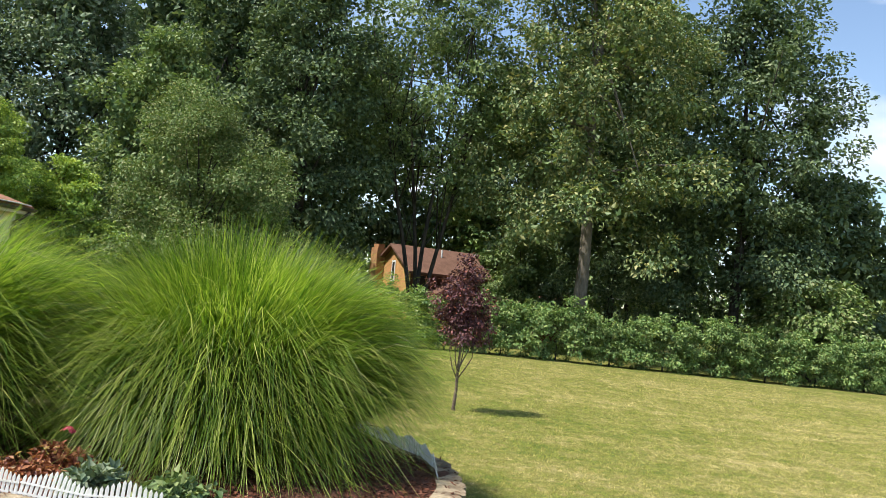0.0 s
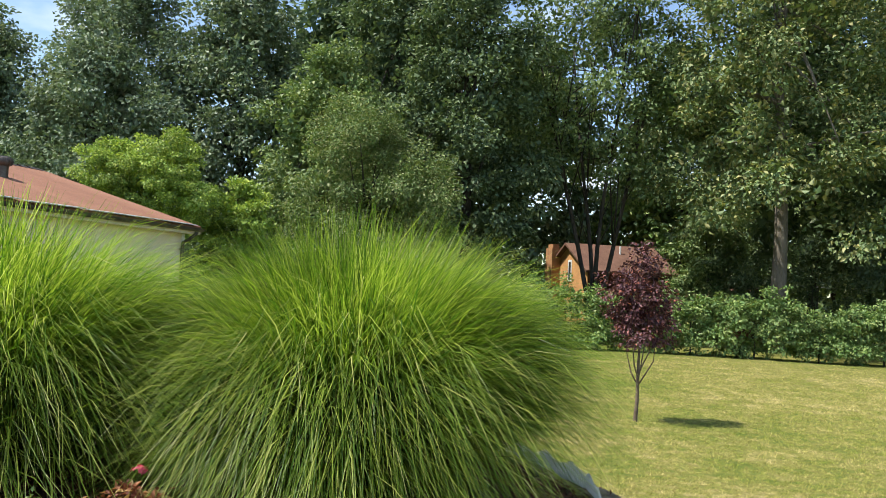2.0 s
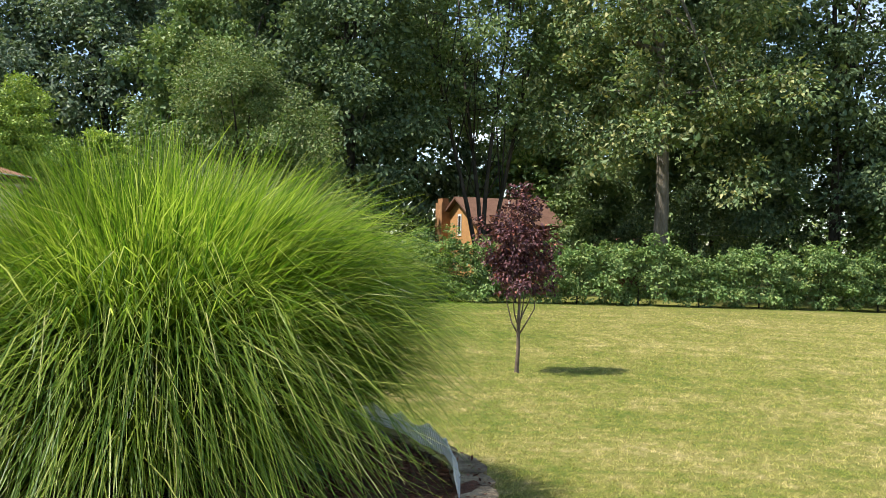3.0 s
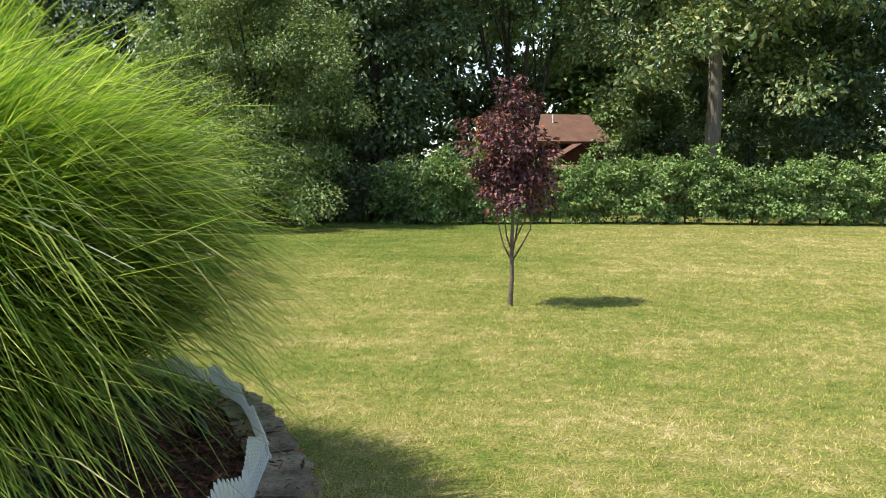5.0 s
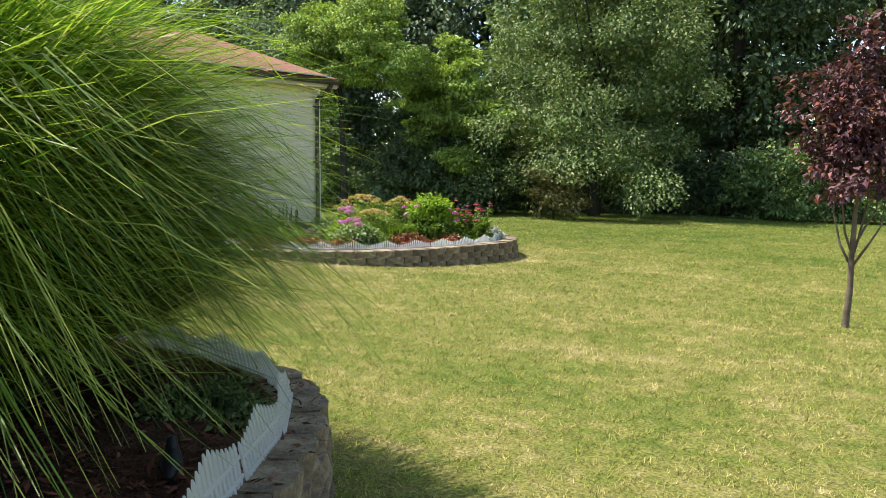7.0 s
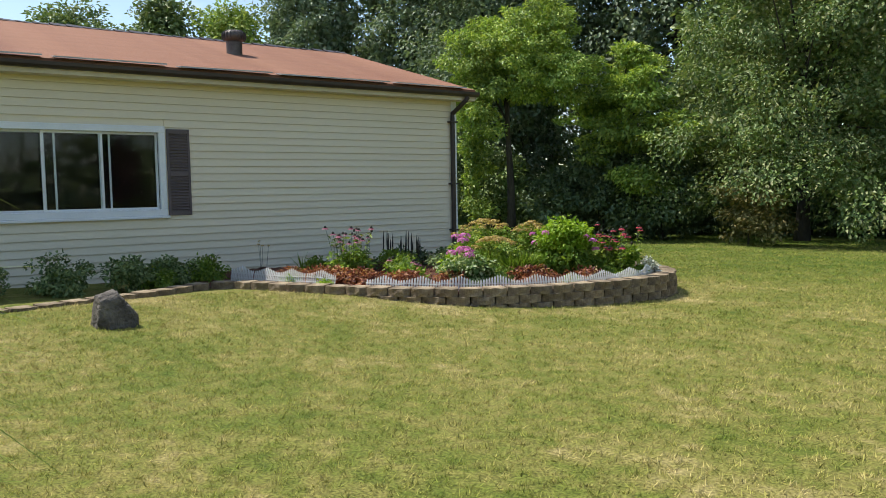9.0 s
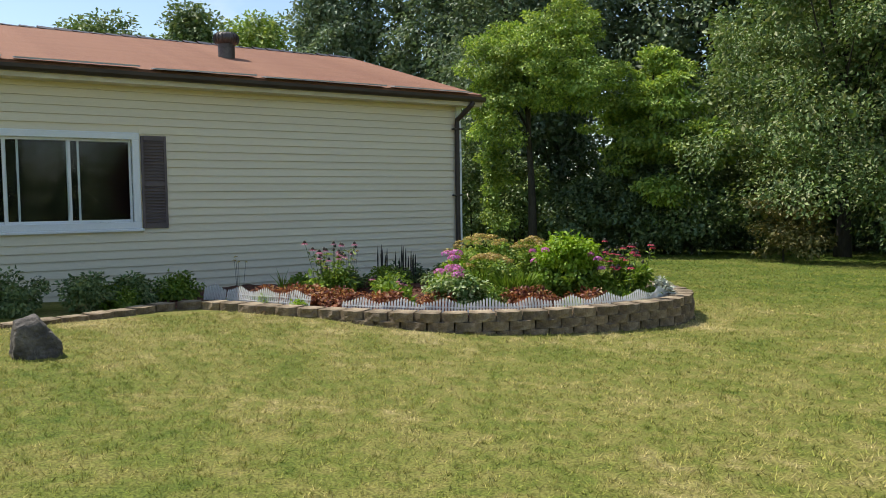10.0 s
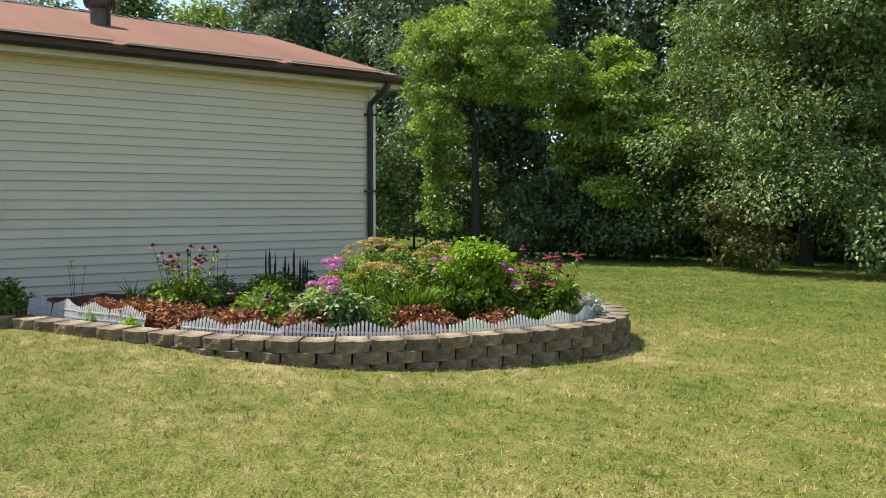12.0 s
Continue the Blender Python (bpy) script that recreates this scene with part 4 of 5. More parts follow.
# young purple-leaved maple on the lawn
def maple():
    blobs = [((0, 0, 2.0), (0.42, 0.42, 0.75)), ((0.12, 0.05, 1.6), (0.5, 0.5, 0.42)), ((-0.17, 0, 2.15), (0.44, 0.42, 0.5)), ((0.02, 0, 2.72), (0.26, 0.26, 0.38)), ((0.25, -0.1, 1.95), (0.38, 0.36, 0.42)), ((-0.3, 0.1, 1.6), (0.26, 0.26, 0.3))]
    z = float(ground_z(0.60, 15.92))
    t = thing("maple", (0.60, 15.92, z), "young purple-leaved maple standing alone on the lawn", "tree")
    me, centres = crown_mesh("crown", blobs, 150, 5200, 0.068, 0.13, 0.9, 0.03, (0.3, 1.25))
    part("crown", me, LEAF_PLUM, t)
    part("trunk", Shape().tube([(0, 0, -0.15), (0, 0, 0.05), (0.02, 0, 0.4), (0.015, 0, 0.75), (0.03, 0, 1.3), (0.01, 0, 2.1), (0, 0, 2.8)], [0.045, 0.036, 0.03, 0.028, 0.02, 0.012, 0.004], 10).mesh("trunk", True), BARK_TWIG, t)
    for dx, dy, h0, h1 in ((-0.2, 0.05, 0.62, 1.7), (0.3, -0.05, 0.62, 1.5), (0.12, 0.15, 0.7, 1.8), (-0.1, -0.12, 0.75, 1.9), (0.22, 0.1, 0.8, 1.6)):
        part("branch", Shape().tube([(0.02, 0, h0), (dx * 0.5, dy * 0.5, h0 + 0.22), (dx * 0.9, dy * 0.9, (h0 + h1) / 2), (dx, dy, h1)], [0.014, 0.012, 0.009, 0.003], 6).mesh("branch", True), BARK_TWIG, t)


maple()
tree("round_tree", (-10.3, 33.6), big_blobs(9.2, 0.7, 9.6, 18, 3) + [((-3.0, -2.4, 1.6), (0.8, 0.8, 1.5)), ((2.6, -2.6, 1.5), (1.1, 0.9, 1.3)), ((0.2, -3.0, 1.9), (1.4, 0.9, 1.0)), ((-1.2, -3.2, 3.4), (1.5, 1.0, 0.9)), ((1.4, -3.0, 4.0), (1.4, 1.0, 0.9))], 230, 60000, 0.112, 0.72, LEAF_LIGHT, BARK, 0.22, 5.5, "rounded light-green tree hanging low over the lawn", 12, low=-0.9, flat=0.75)
# stands in for a hanging branch of the round tree, on its own stem
tree("yellowing_branch", (-10.2, 30.3), [((0, 0, 1.1), (0.8, 0.6, 0.6)), ((-0.5, -0.2, 1.5), (0.5, 0.4, 0.35)), ((0.6, 0.1, 0.7), (0.5, 0.5, 0.6)), ((-0.2, 0, 0.45), (0.5, 0.4, 0.4))], 46, 3600, 0.09, 0.35, LEAF_FADED, STEM_DARK, 0.03, 1.6, "hanging branch of yellowing leaves under the round tree, built as a shrub", 8, "shrub", flat=0.45)
tree("vine_tree", (-18.0, 28.8), [((0.6, 0, 5.9), (2.1, 1.8, 1.3)), ((-0.8, -0.4, 6.3), (1.2, 1.2, 1.0)), ((1.8, 0.2, 5.3), (1.3, 1.2, 1.0)), ((-0.4, -0.8, 5.0), (1.2, 1.0, 0.9)), ((0.9, 0.4, 7.0), (1.2, 1.2, 0.8)),
     ((-0.95, -0.8, 1.4), (0.6, 0.5, 1.6)), ((-0.9, -0.85, 3.0), (0.55, 0.5, 1.5)), ((-0.8, -0.9, 4.3), (0.75, 0.6, 1.0)), ((0.75, -1.2, 3.6), (0.13, 0.13, 0.9)), ((0.2, -1.2, 4.0), (0.22, 0.2, 0.7))], 150, 34000, 0.1, 0.42, LEAF_VINE, BARK, 0.16, 5.5, "tree with its trunk and crown draped in bright green vine", 10, low=-0.95, inner=0.16, flat=0.55)
tree("sumac", (-15.4, 31.5), [((0, 0, 5.2), (1.3, 1.2, 1.1)), ((1.4, -0.5, 4.6), (1.0, 0.9, 0.7)), ((-1.0, -0.6, 4.3), (0.9, 0.8, 0.7)), ((0.8, -1.0, 3.4), (1.1, 0.8, 0.6)), ((2.2, -0.6, 3.2), (0.9, 0.8, 0.6)), ((-0.5, -1.0, 2.9), (0.9, 0.7, 0.5)), ((1.6, -1.0, 1.9), (0.9, 0.7, 0.5))], 80, 17000, 0.13, 0.5, LEAF_VINE, BARK, 0.12, 4.0, "sumac with bright green spreading leaf sprays", 12, low=-0.95, flat=0.35)
tree("tall_tree", (-23.2, 33.2), big_blobs(8.0, 0.5, 13.5, 20, 71), 260, 24000, 0.19, 0.8, LEAF_GREY, BARK, 0.28, 10, "grey-green tree behind the corner of the house", 8, group="wood behind the garden", inner=0.3, low=-0.9)
tree("dark_tree", (-7.6, 41.0), big_blobs(9, 0.6, 21, 22, 11), 300, 30000, 0.23, 0.9, LEAF_DARK, BARK, 0.32, 16, "tall dense dark-green tree at the wood's edge", 14, low=-0.9)
tree("thicket_tree", (-13.8, 38.0), big_blobs(8.5, 0.2, 14, 18, 12), 240, 22000, 0.22, 0.75, LEAF_MID, BARK, 0.25, 10, "mid-green tree in the thicket behind the lawn", 12, low=-0.9)
tree("forked_tree", (-1.2, 45.0), big_blobs(12, 6.0, 23, 20, 13), 250, 26000, 0.22, 0.85, LEAF_MID, BARK, 0.14, 17, "tall tree with several forked dark trunks before the brown house", 40, inner=0.06, stems=4, spread=4.2)
tree("oak", (7.6, 43.0), big_blobs(14, 3.8, 24, 26, 14) + [((-3.6, -3.0, 6.0), (2.4, 2.0, 1.0)), ((3.8, -3.0, 5.6), (2.6, 2.0, 1.0)), ((0.4, -4.2, 7.4), (2.8, 2.0, 1.2)), ((-2.0, -4.0, 9.6), (2.6, 2.0, 1.2)), ((3.4, -4.2, 9.2), (2.4, 2.0, 1.2)), ((-4.6, -2.0, 9.0), (2.0, 2.0, 1.2))], 300, 38000, 0.23, 1.0, LEAF_OAK, BARK_PALE, 0.42, 17, "large oak with a pale trunk behind the hedge", 18, inner=0.06)
tree("tall_tree", (17.4, 47.0), big_blobs(14.2, 0.8, 24, 22, 15), 300, 30000, 0.26, 1.05, LEAF_DARK, BARK, 0.36, 17, "tall dark-green tree behind the hedge", 12, group="wood behind the garden", inner=0.28)
tree("tall_tree", (12.0, 56.0), big_blobs(14, 1.5, 26, 22, 16), 240, 14000, 0.45, 1.3, LEAF_DARK, BARK, 0.36, 17, "tall dark-green tree behind the hedge", 8, group="wood behind the garden", inner=0.3)
tree("tall_tree", (-13.0, 47.0), big_blobs(12, 1.0, 23, 22, 17), 300, 26000, 0.27, 1.0, LEAF_DARK, BARK, 0.34, 17, "tall dark-green tree in the wood", 14, group="wood behind the garden", inner=0.26)
tree("tall_tree", (-21.5, 44.0), big_blobs(12, 1.0, 20.5, 22, 18), 300, 28000, 0.25, 1.0, LEAF_GREY, BARK, 0.34, 15, "tall grey-green tree in the wood", 14, group="wood behind the garden", inner=0.26)
tree("tall_tree", (-29.5, 43.5), big_blobs(12, 1.0, 21, 20, 19), 280, 24000, 0.25, 1.0, LEAF_GREY, BARK, 0.34, 13, "tall grey-green tree in the wood", 12, group="wood behind the garden", inner=0.26)
tree("tall_tree", (-34.0, 37.5), big_blobs(10, 1.0, 17, 18, 20), 240, 20000, 0.24, 0.9, LEAF_GREY, BARK, 0.3, 10, "grey-green tree in the wood behind the house", 10, group="wood behind the garden", inner=0.26)
tree("tall_tree", (-18.0, 67.0), big_blobs(15, 0.5, 26, 22, 21), 220, 7000, 0.6, 1.4, LEAF_DARK, BARK, 0.36, 17, "tall dark-green tree deep in the wood", 8, group="wood behind the garden", inner=0.2)
tree("tall_tree", (-20, 57.0), big_blobs(16, 0.5, 25, 22, 22), 220, 9000, 0.6, 1.4, LEAF_DARK, BARK, 0.36, 17, "tall dark-green tree deep in the wood", 8, group="wood behind the garden", inner=0.2)
tree("tall_tree", (24.0, 50.0), big_blobs(10, 1.0, 13, 16, 23), 180, 10000, 0.36, 1.0, LEAF_DARK, BARK, 0.3, 9, "dark-green tree behind the hedge", 8, group="wood behind the garden", inner=0.16)
tree("broad_tree", (5.6, 53.0), big_blobs(6.0, 0.2, 8.0, 14, 50), 130, 9000, 0.22, 0.7, LEAF_MID, BARK, 0.18, 5, "mid-green broad tree beside the brown house", 6, low=-0.9, inner=0.3)
tree("spreading_tree", (20.5, 43.5), big_blobs(7.5, 0.8, 5.6, 14, 24), 120, 7000, 0.26, 0.7, LEAF_LIGHT, BARK, 0.15, 3.5, "low spreading light-green tree above the hedge", 8)
tree("distant_tree", (-56.0, 32.0), big_blobs(8.5, 1.0, 16.0, 18, 25), 200, 13000, 0.32, 1.1, LEAF_MID, BARK, 0.3, 10, "distant round tree beyond the roof", 4, group="distant trees", inner=0.2)
tree("distant_tree", (-57.0, 26.5), big_blobs(11, 1.0, 14.2, 18, 30), 200, 13000, 0.32, 1.1, LEAF_MID, BARK, 0.3, 8, "distant round tree beyond the roof", 4, group="distant trees", inner=0.2)
tree("distant_tree", (-54.0, 36.0), big_blobs(8, 1.0, 15.5, 18, 31), 160, 10000, 0.32, 1.0, LEAF_VINE, BARK, 0.3, 8, "distant yellow-green tree beyond the roof", 4, group="distant trees", inner=0.2)
tree("tall_tree", (-39.5, 34.8), big_blobs(9.5, 1.0, 16.5, 20, 32), 260, 22000, 0.24, 0.9, LEAF_GREY, BARK, 0.3, 11, "tall grey-green tree in the wood behind the house", 10, group="wood behind the garden", inner=0.26)
tree("tall_tree", (-8.0, 70.0), big_blobs(15, 0.5, 25, 22, 36), 220, 9000, 0.6, 1.4, LEAF_DARK, BARK, 0.36, 17, "tall dark-green tree deep in the wood", 8, group="wood behind the garden", inner=0.2)
tree("tall_tree", (5.0, 72.0), big_blobs(13, 6.0, 24, 18, 33), 200, 12000, 0.42, 1.2, LEAF_DARK, BARK, 0.34, 16, "tall dark-green tree behind the brown house", 8, group="wood behind the garden", inner=0.12)
tree("distant_tree", (-46.0, 50.0), big_blobs(12, 1.0, 14.5, 18, 26), 200, 8000, 0.55, 1.3, LEAF_DARK, BARK, 0.3, 10, "distant round tree beyond the roof", 4, group="distant trees", inner=0.2)
tree("distant_tree", (2.5, 75.0), big_blobs(16, 0.5, 13, 18, 27), 200, 8000, 0.6, 1.6, LEAF_HEDGE, BARK, 0.3, 9, "distant light-green tree behind the brown house", 4, group="distant trees", inner=0.2)
tree("distant_tree", (17.0, 72.0), big_blobs(20, 0.5, 17, 18, 28), 200, 9000, 0.6, 1.6, LEAF_MID, BARK, 0.3, 9, "distant tree behind the hedge", 4, group="distant trees", inner=0.2)
tree("distant_tree", (33.0, 66.0), big_blobs(16, 0.5, 10, 18, 29), 200, 8000, 0.6, 1.5, LEAF_MID, BARK, 0.3, 7, "distant tree behind the hedge", 4, group="distant trees", inner=0.2)


def far_wood(radius, n, height, leaves):
    """The wood that closes the view all round, far off: one crown of trees."""
    blobs = []
    for i in range(n):
        a = 2 * math.pi * i / n + random.uniform(-0.02, 0.02)
        x, y, hh = math.cos(a) * radius * random.uniform(0.94, 1.1), 30 + math.sin(a) * radius * random.uniform(0.94, 1.1), height * random.uniform(0.75, 1.2)
        zz = float(ground_z(x, y))
        blobs += [((x, y, zz + hh * 0.3), (6.5, 6.5, hh * 0.33)), ((x + random.uniform(-2, 2), y, zz + hh * 0.66), (4.6, 4.6, hh * 0.34))]
    me, _ = crown_mesh("far_wood", blobs, n * 60, leaves, 1.05, 1.7, 0.7, 0.25, low=-0.95)
    tagged(part("far_wood", me, LEAF_MID), "dense green wood in the distance", "wood", kind="stuff")


# the ring's unseen side is added so that the window reflects dark trees
far_wood(88, 70, 10.5, 30000)


def understory(x0, y0, x1, y1, h, n, seed, mat):
    """Low shrubs along the wood's edge."""
    for i in range(n):
        u = (i + 0.5) / n
        x, y = x0 + (x1 - x0) * u + random.uniform(-0.4, 0.4), y0 + (y1 - y0) * u + random.uniform(-0.5, 0.5)
        hh = h * random.uniform(0.7, 1.25)
        tree("shrub", (x, y), big_blobs(3.4, -0.1, hh, 9, seed + i), 70, 2500, 0.145, 0.42, mat, STEM_DARK, 0.04, hh * 0.6, "dark-green shrub at the edge of the wood", 3, "shrub", group="shrubs at the wood's edge", low=-0.95, inner=0.2)


understory(-20.0, 32.5, -13.5, 35.0, 3.2, 5, 40, LEAF_DARK)
understory(-14.0, 36.0, -3.0, 38.5, 3.0, 7, 60, LEAF_DARK)
understory(-30.0, 36.0, -21.0, 35.0, 4.0, 5, 80, LEAF_MID)
understory(-11.0, 41.0, -5.6, 42.0, 3.6, 3, 100, LEAF_DARK)
understory(6.5, 50.0, 30.0, 50.5, 6.2, 9, 120, LEAF_DARK)
understory(-17.5, 34.0, -12.0, 36.0, 5.0, 4, 160, LEAF_DARK)
understory(-22.5, 30.0, -20.0, 30.0, 4.5, 2, 140, LEAF_MID)
understory(-17.4, 30.0, -13.2, 31.9, 3.3, 4, 200, LEAF_DARK)
understory(-26.0, 29.5, -21.5, 27.0, 4.2, 3, 180, LEAF_MID)

# ---- hedge ----
for i in range(13):
    x = -4.6 + 2.6 * i
    y = 36.9 + 0.14 * (x - 2.8)
    hh = 2.35 + 0.2 * math.sin(i * 2.1)
    blobs = [((dx, 0, hz), (0.85, 0.75, 0.75)) for dx in (-1.0, -0.2, 0.6, 1.2) for hz in (0.75, hh - 0.75)] + [((random.uniform(-1.2, 1.2), 0, hh - 0.3), (0.35, 0.4, 0.45)) for _ in range(4)] + [((random.uniform(-1.3, 1.3), random.uniform(-0.4, 0.3), hh + random.uniform(-0.1, 0.2)), (0.13, 0.13, 0.36)) for _ in range(9)]
    tree("hedge_shrub", (x, y), blobs, 110, 5400, 0.125, 0.3, LEAF_HEDGE, STEM_DARK, 0.04, 1.6, "leafy green hedge shrub at the end of the lawn", 5, "hedge", group="hedge at the end of the lawn", low=-1.1, inner=0.15)


# ---- brown house beyond the hedge ----
def brown_house():
    h = thing("brown_house", (-2.0, 58.0, -0.75), "brown two-storey house with reddish roof among trees", "house", turn=28)
    # x along the ridge, y away; the gable faces -x
    G, L, E, T = 6.2, 6.3, 4.05, 5.75
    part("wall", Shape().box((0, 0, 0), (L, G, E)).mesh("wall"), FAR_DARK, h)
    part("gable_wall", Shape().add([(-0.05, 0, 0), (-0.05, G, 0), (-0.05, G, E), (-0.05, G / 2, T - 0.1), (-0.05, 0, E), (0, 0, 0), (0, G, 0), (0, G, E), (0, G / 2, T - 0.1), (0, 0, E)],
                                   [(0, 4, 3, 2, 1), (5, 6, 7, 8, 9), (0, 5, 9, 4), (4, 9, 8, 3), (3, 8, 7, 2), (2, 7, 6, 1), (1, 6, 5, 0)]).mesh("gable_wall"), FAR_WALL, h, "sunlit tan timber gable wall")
    k = (T - E) / (G / 2)

    def slab(x0, x1, y0, y1, z0, z1, name):
        return part(name, Shape().add([(x0, y0, z0), (x0, y1, z1), (x1, y1, z1), (x1, y0, z0), (x0, y0, z0 - 0.16), (x0, y1, z1 - 0.16), (x1, y1, z1 - 0.16), (x1, y0, z0 - 0.16)],
                                      [(0, 1, 2, 3), (4, 7, 6, 5), (0, 3, 7, 4), (0, 4, 5, 1), (3, 2, 6, 7), (1, 5, 6, 2)]).mesh(name), FAR_ROOF, h, "reddish shingle roof")

    slab(-0.45, L + 0.5, -0.6, G / 2, E - 0.6 * k, T, "roof")
    slab(-0.45, L + 0.5, G + 0.6, G / 2 + 0.001, E - 0.6 * k, T, "roof")
    slab(0.4, L + 2.2, -3.2, -0.02, 1.9, 2.55, "porch_roof")
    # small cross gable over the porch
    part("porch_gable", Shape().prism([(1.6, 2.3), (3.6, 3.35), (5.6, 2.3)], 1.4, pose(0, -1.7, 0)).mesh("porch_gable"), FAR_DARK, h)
    for a, b in (((1.3, 2.2), (3.6, 3.45)), ((5.9, 2.2), (3.6, 3.45))):
        part("porch_gable_roof", Shape().prism([a, b, (b[0], b[1] + 0.1), (a[0], a[1] + 0.1)], 1.7, pose(0, -1.85, 0)).mesh("porch_gable_roof"), FAR_ROOF, h)
    for x in (0.6, 2.8, 5.0, 7.9):
        part("porch_post", Shape().box((x - 0.07, -3.1, 0), (x + 0.07, -2.96, 1.85)).mesh("porch_post"), FAR_DARK, h)
    part("chimney", Shape().box((-0.75, G - 1.5, 0), (-0.06, G - 0.3, 5.4)).box((-0.65, G - 1.4, 5.4), (-0.15, G - 0.5, 5.7)).mesh("chimney"), FAR_BRICK, h, "tan brick chimney")
    win = part("window", Shape().box((-0.1, G / 2 - 0.5, 2.9), (-0.05, G / 2 + 0.1, 4.5)).mesh("window"), VINYL, h)
    part("pane", Shape().box((-0.11, G / 2 - 0.38, 3.05), (-0.1, G / 2 - 0.02, 4.35)).mesh("pane"), BLACK, win)
    for x in (0.8, 5.0):
        wf = part("window", Shape().box((x - 0.55, -0.05, 2.7), (x + 0.55, 0.0, 3.5)).mesh("window"), FAR_WALL, h)
        part("pane", Shape().box((x - 0.42, -0.06, 2.72), (x + 0.42, -0.05, 3.48)).mesh("pane"), BLACK, wf)
    part("vent_pipe", Shape().tube([(3.4, 1.9, 4.9), (3.4, 1.9, 5.65)], [0.07, 0.07], 8).mesh("vent_pipe"), VINYL, h)


brown_house()


def garage():
    g = thing("garage", (7.2, 57.0, -1.25), "dark brown shed with a low gable roof", "shed", turn=20)
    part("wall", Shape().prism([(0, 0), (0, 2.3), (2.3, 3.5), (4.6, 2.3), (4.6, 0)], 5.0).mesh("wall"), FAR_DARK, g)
    for a, b in (((-0.4, 2.15), (2.3, 3.6)), ((5.0, 2.15), (2.3, 3.6))):
        part("roof", Shape().prism([a, b, (b[0], b[1] + 0.14), (a[0], a[1] + 0.14)], 5.8, pose(0, -0.4, 0)).mesh("roof"), FAR_DARK, g)


garage()


def overhead_cable():
    pts = [Vector((4.4, 56.0, 3.3)).lerp(Vector((26.0, 49.0, 3.5)), i / 16) - Vector((0, 0, 1.1 * (1 - (i / 8 - 1) ** 2))) for i in range(17)]
    ob = part("overhead_cable", Shape().tube(pts, [0.018] * 17, 5).mesh("overhead_cable"), WIRE)
    tagged(ob, "thin grey overhead cable running from the brown house", "cable")


overhead_cable()


# ---- rock ----
def boulder(x, y):
    z = float(ground_z(x, y))
    bm = bmesh.new()
    bmesh.ops.create_icosphere(bm, subdivisions=5, radius=1)
    planes = [((0, -1, 0.12), 0.235), ((0, 0.82, 0.57), 0.2), ((0, -0.25, 0.97), 0.285), ((0, 1, -0.1), 0.27), ((1, 0, 0.2), 0.18), ((-1, 0, 0.2), 0.18), ((0.6, -0.2, 0.77), 0.26), ((0.5, 0.6, 0.6), 0.23), ((0, 0, -1), 0.22), ((0.75, -0.65, 0.1), 0.24)]
    for v in bm.verts:
        p = v.co.normalized()
        r = min(d / max(1e-6, p.dot(Vector(nn).normalized())) for nn, d in planes if p.dot(Vector(nn)) > 0.02)
        v.co = p * r * 0.72 * (1 + 0.05 * noise.noise(p * 2.5) + 0.035 * noise.noise(p * 7) + 0.015 * noise.noise(p * 18))
    me = bpy.data.meshes.new("boulder")
    bm.to_mesh(me)
    bm.free()
    me.shade_smooth()
    ob = part("boulder", me, ROCK)
    ob.matrix_basis = pose(x, y, z + 0.13, 0, 0, 0)
    tagged(ob, "dark weathered boulder standing on the lawn", "rock")


boulder(-6.74, 12.1)


def figurine(x, y):
    """A small black garden bird sitting in the mulch: one mesh."""
    sh = Shape()
    sh.tube([(-0.15, 0, 0.06), (-0.08, 0, 0.075), (0.0, 0, 0.085), (0.06, 0, 0.12), (0.085, 0, 0.17), (0.09, 0, 0.2), (0.1, 0, 0.215)], [0.012, 0.045, 0.065, 0.05, 0.032, 0.03, 0.008], 12)
    sh.tube([(0.1, 0, 0.195), (0.15, 0, 0.185)], [0.014, 0.002], 8)
    sh.box((-0.03, -0.03, -0.03), (0.03, 0.03, 0.06))
    ob = part("bird_figurine", sh.mesh("bird_figurine", True), BLACK)
    ob.matrix_basis = pose(x, y, float(near_top(x, y)) + 0.01, 0, 0, 140) @ Matrix.Scale(0.62, 4)
    tagged(ob, "small black bird ornament sitting in bark mulch", "garden ornament")


figurine(-0.42, 8.62)


# ---- flower bed plants ----
def plant(name, x, y, label, category="plant", group="", z=-0.5):
    return thing(name, (x, y, z), label, category, group)


def bush(p, w, h, n, leaf, mat, clumps=40, name="foliage", lift=0.0, clump_r=0.1, label=""):
    blobs = [((0, 0, h * 0.45 + lift), (w * 0.42, w * 0.42, h * 0.48)), ((w * 0.2, 0, h * 0.35 + lift), (w * 0.28, w * 0.28, h * 0.36)), ((-w * 0.2, w * 0.1, h * 0.4 + lift), (w * 0.28, w * 0.28, h * 0.38))]
    me, c = crown_mesh(name, blobs, clumps, n, leaf, clump_r, 0.8, 0.15, low=-0.95)
    v = np.empty(len(me.vertices) * 3, np.float32)
    me.vertices.foreach_get("co", v)
    v[2::3] = np.maximum(v[2::3], 0.01)
    me.vertices.foreach_set("co", v)
    return part(name, me, mat, p, label), c


def stems(p, tops, mat=STEM_GREEN, r=0.004, name="stem"):
    for t in tops:
        a = Vector((t[0] * 0.45, t[1] * 0.45, 0))
        part(name, Shape().tube([a, a.lerp(Vector(t), 0.5) + Vector((0, 0, 0.02)), t], [r, r * 0.9, r * 0.6], 5).mesh(name), mat, p)


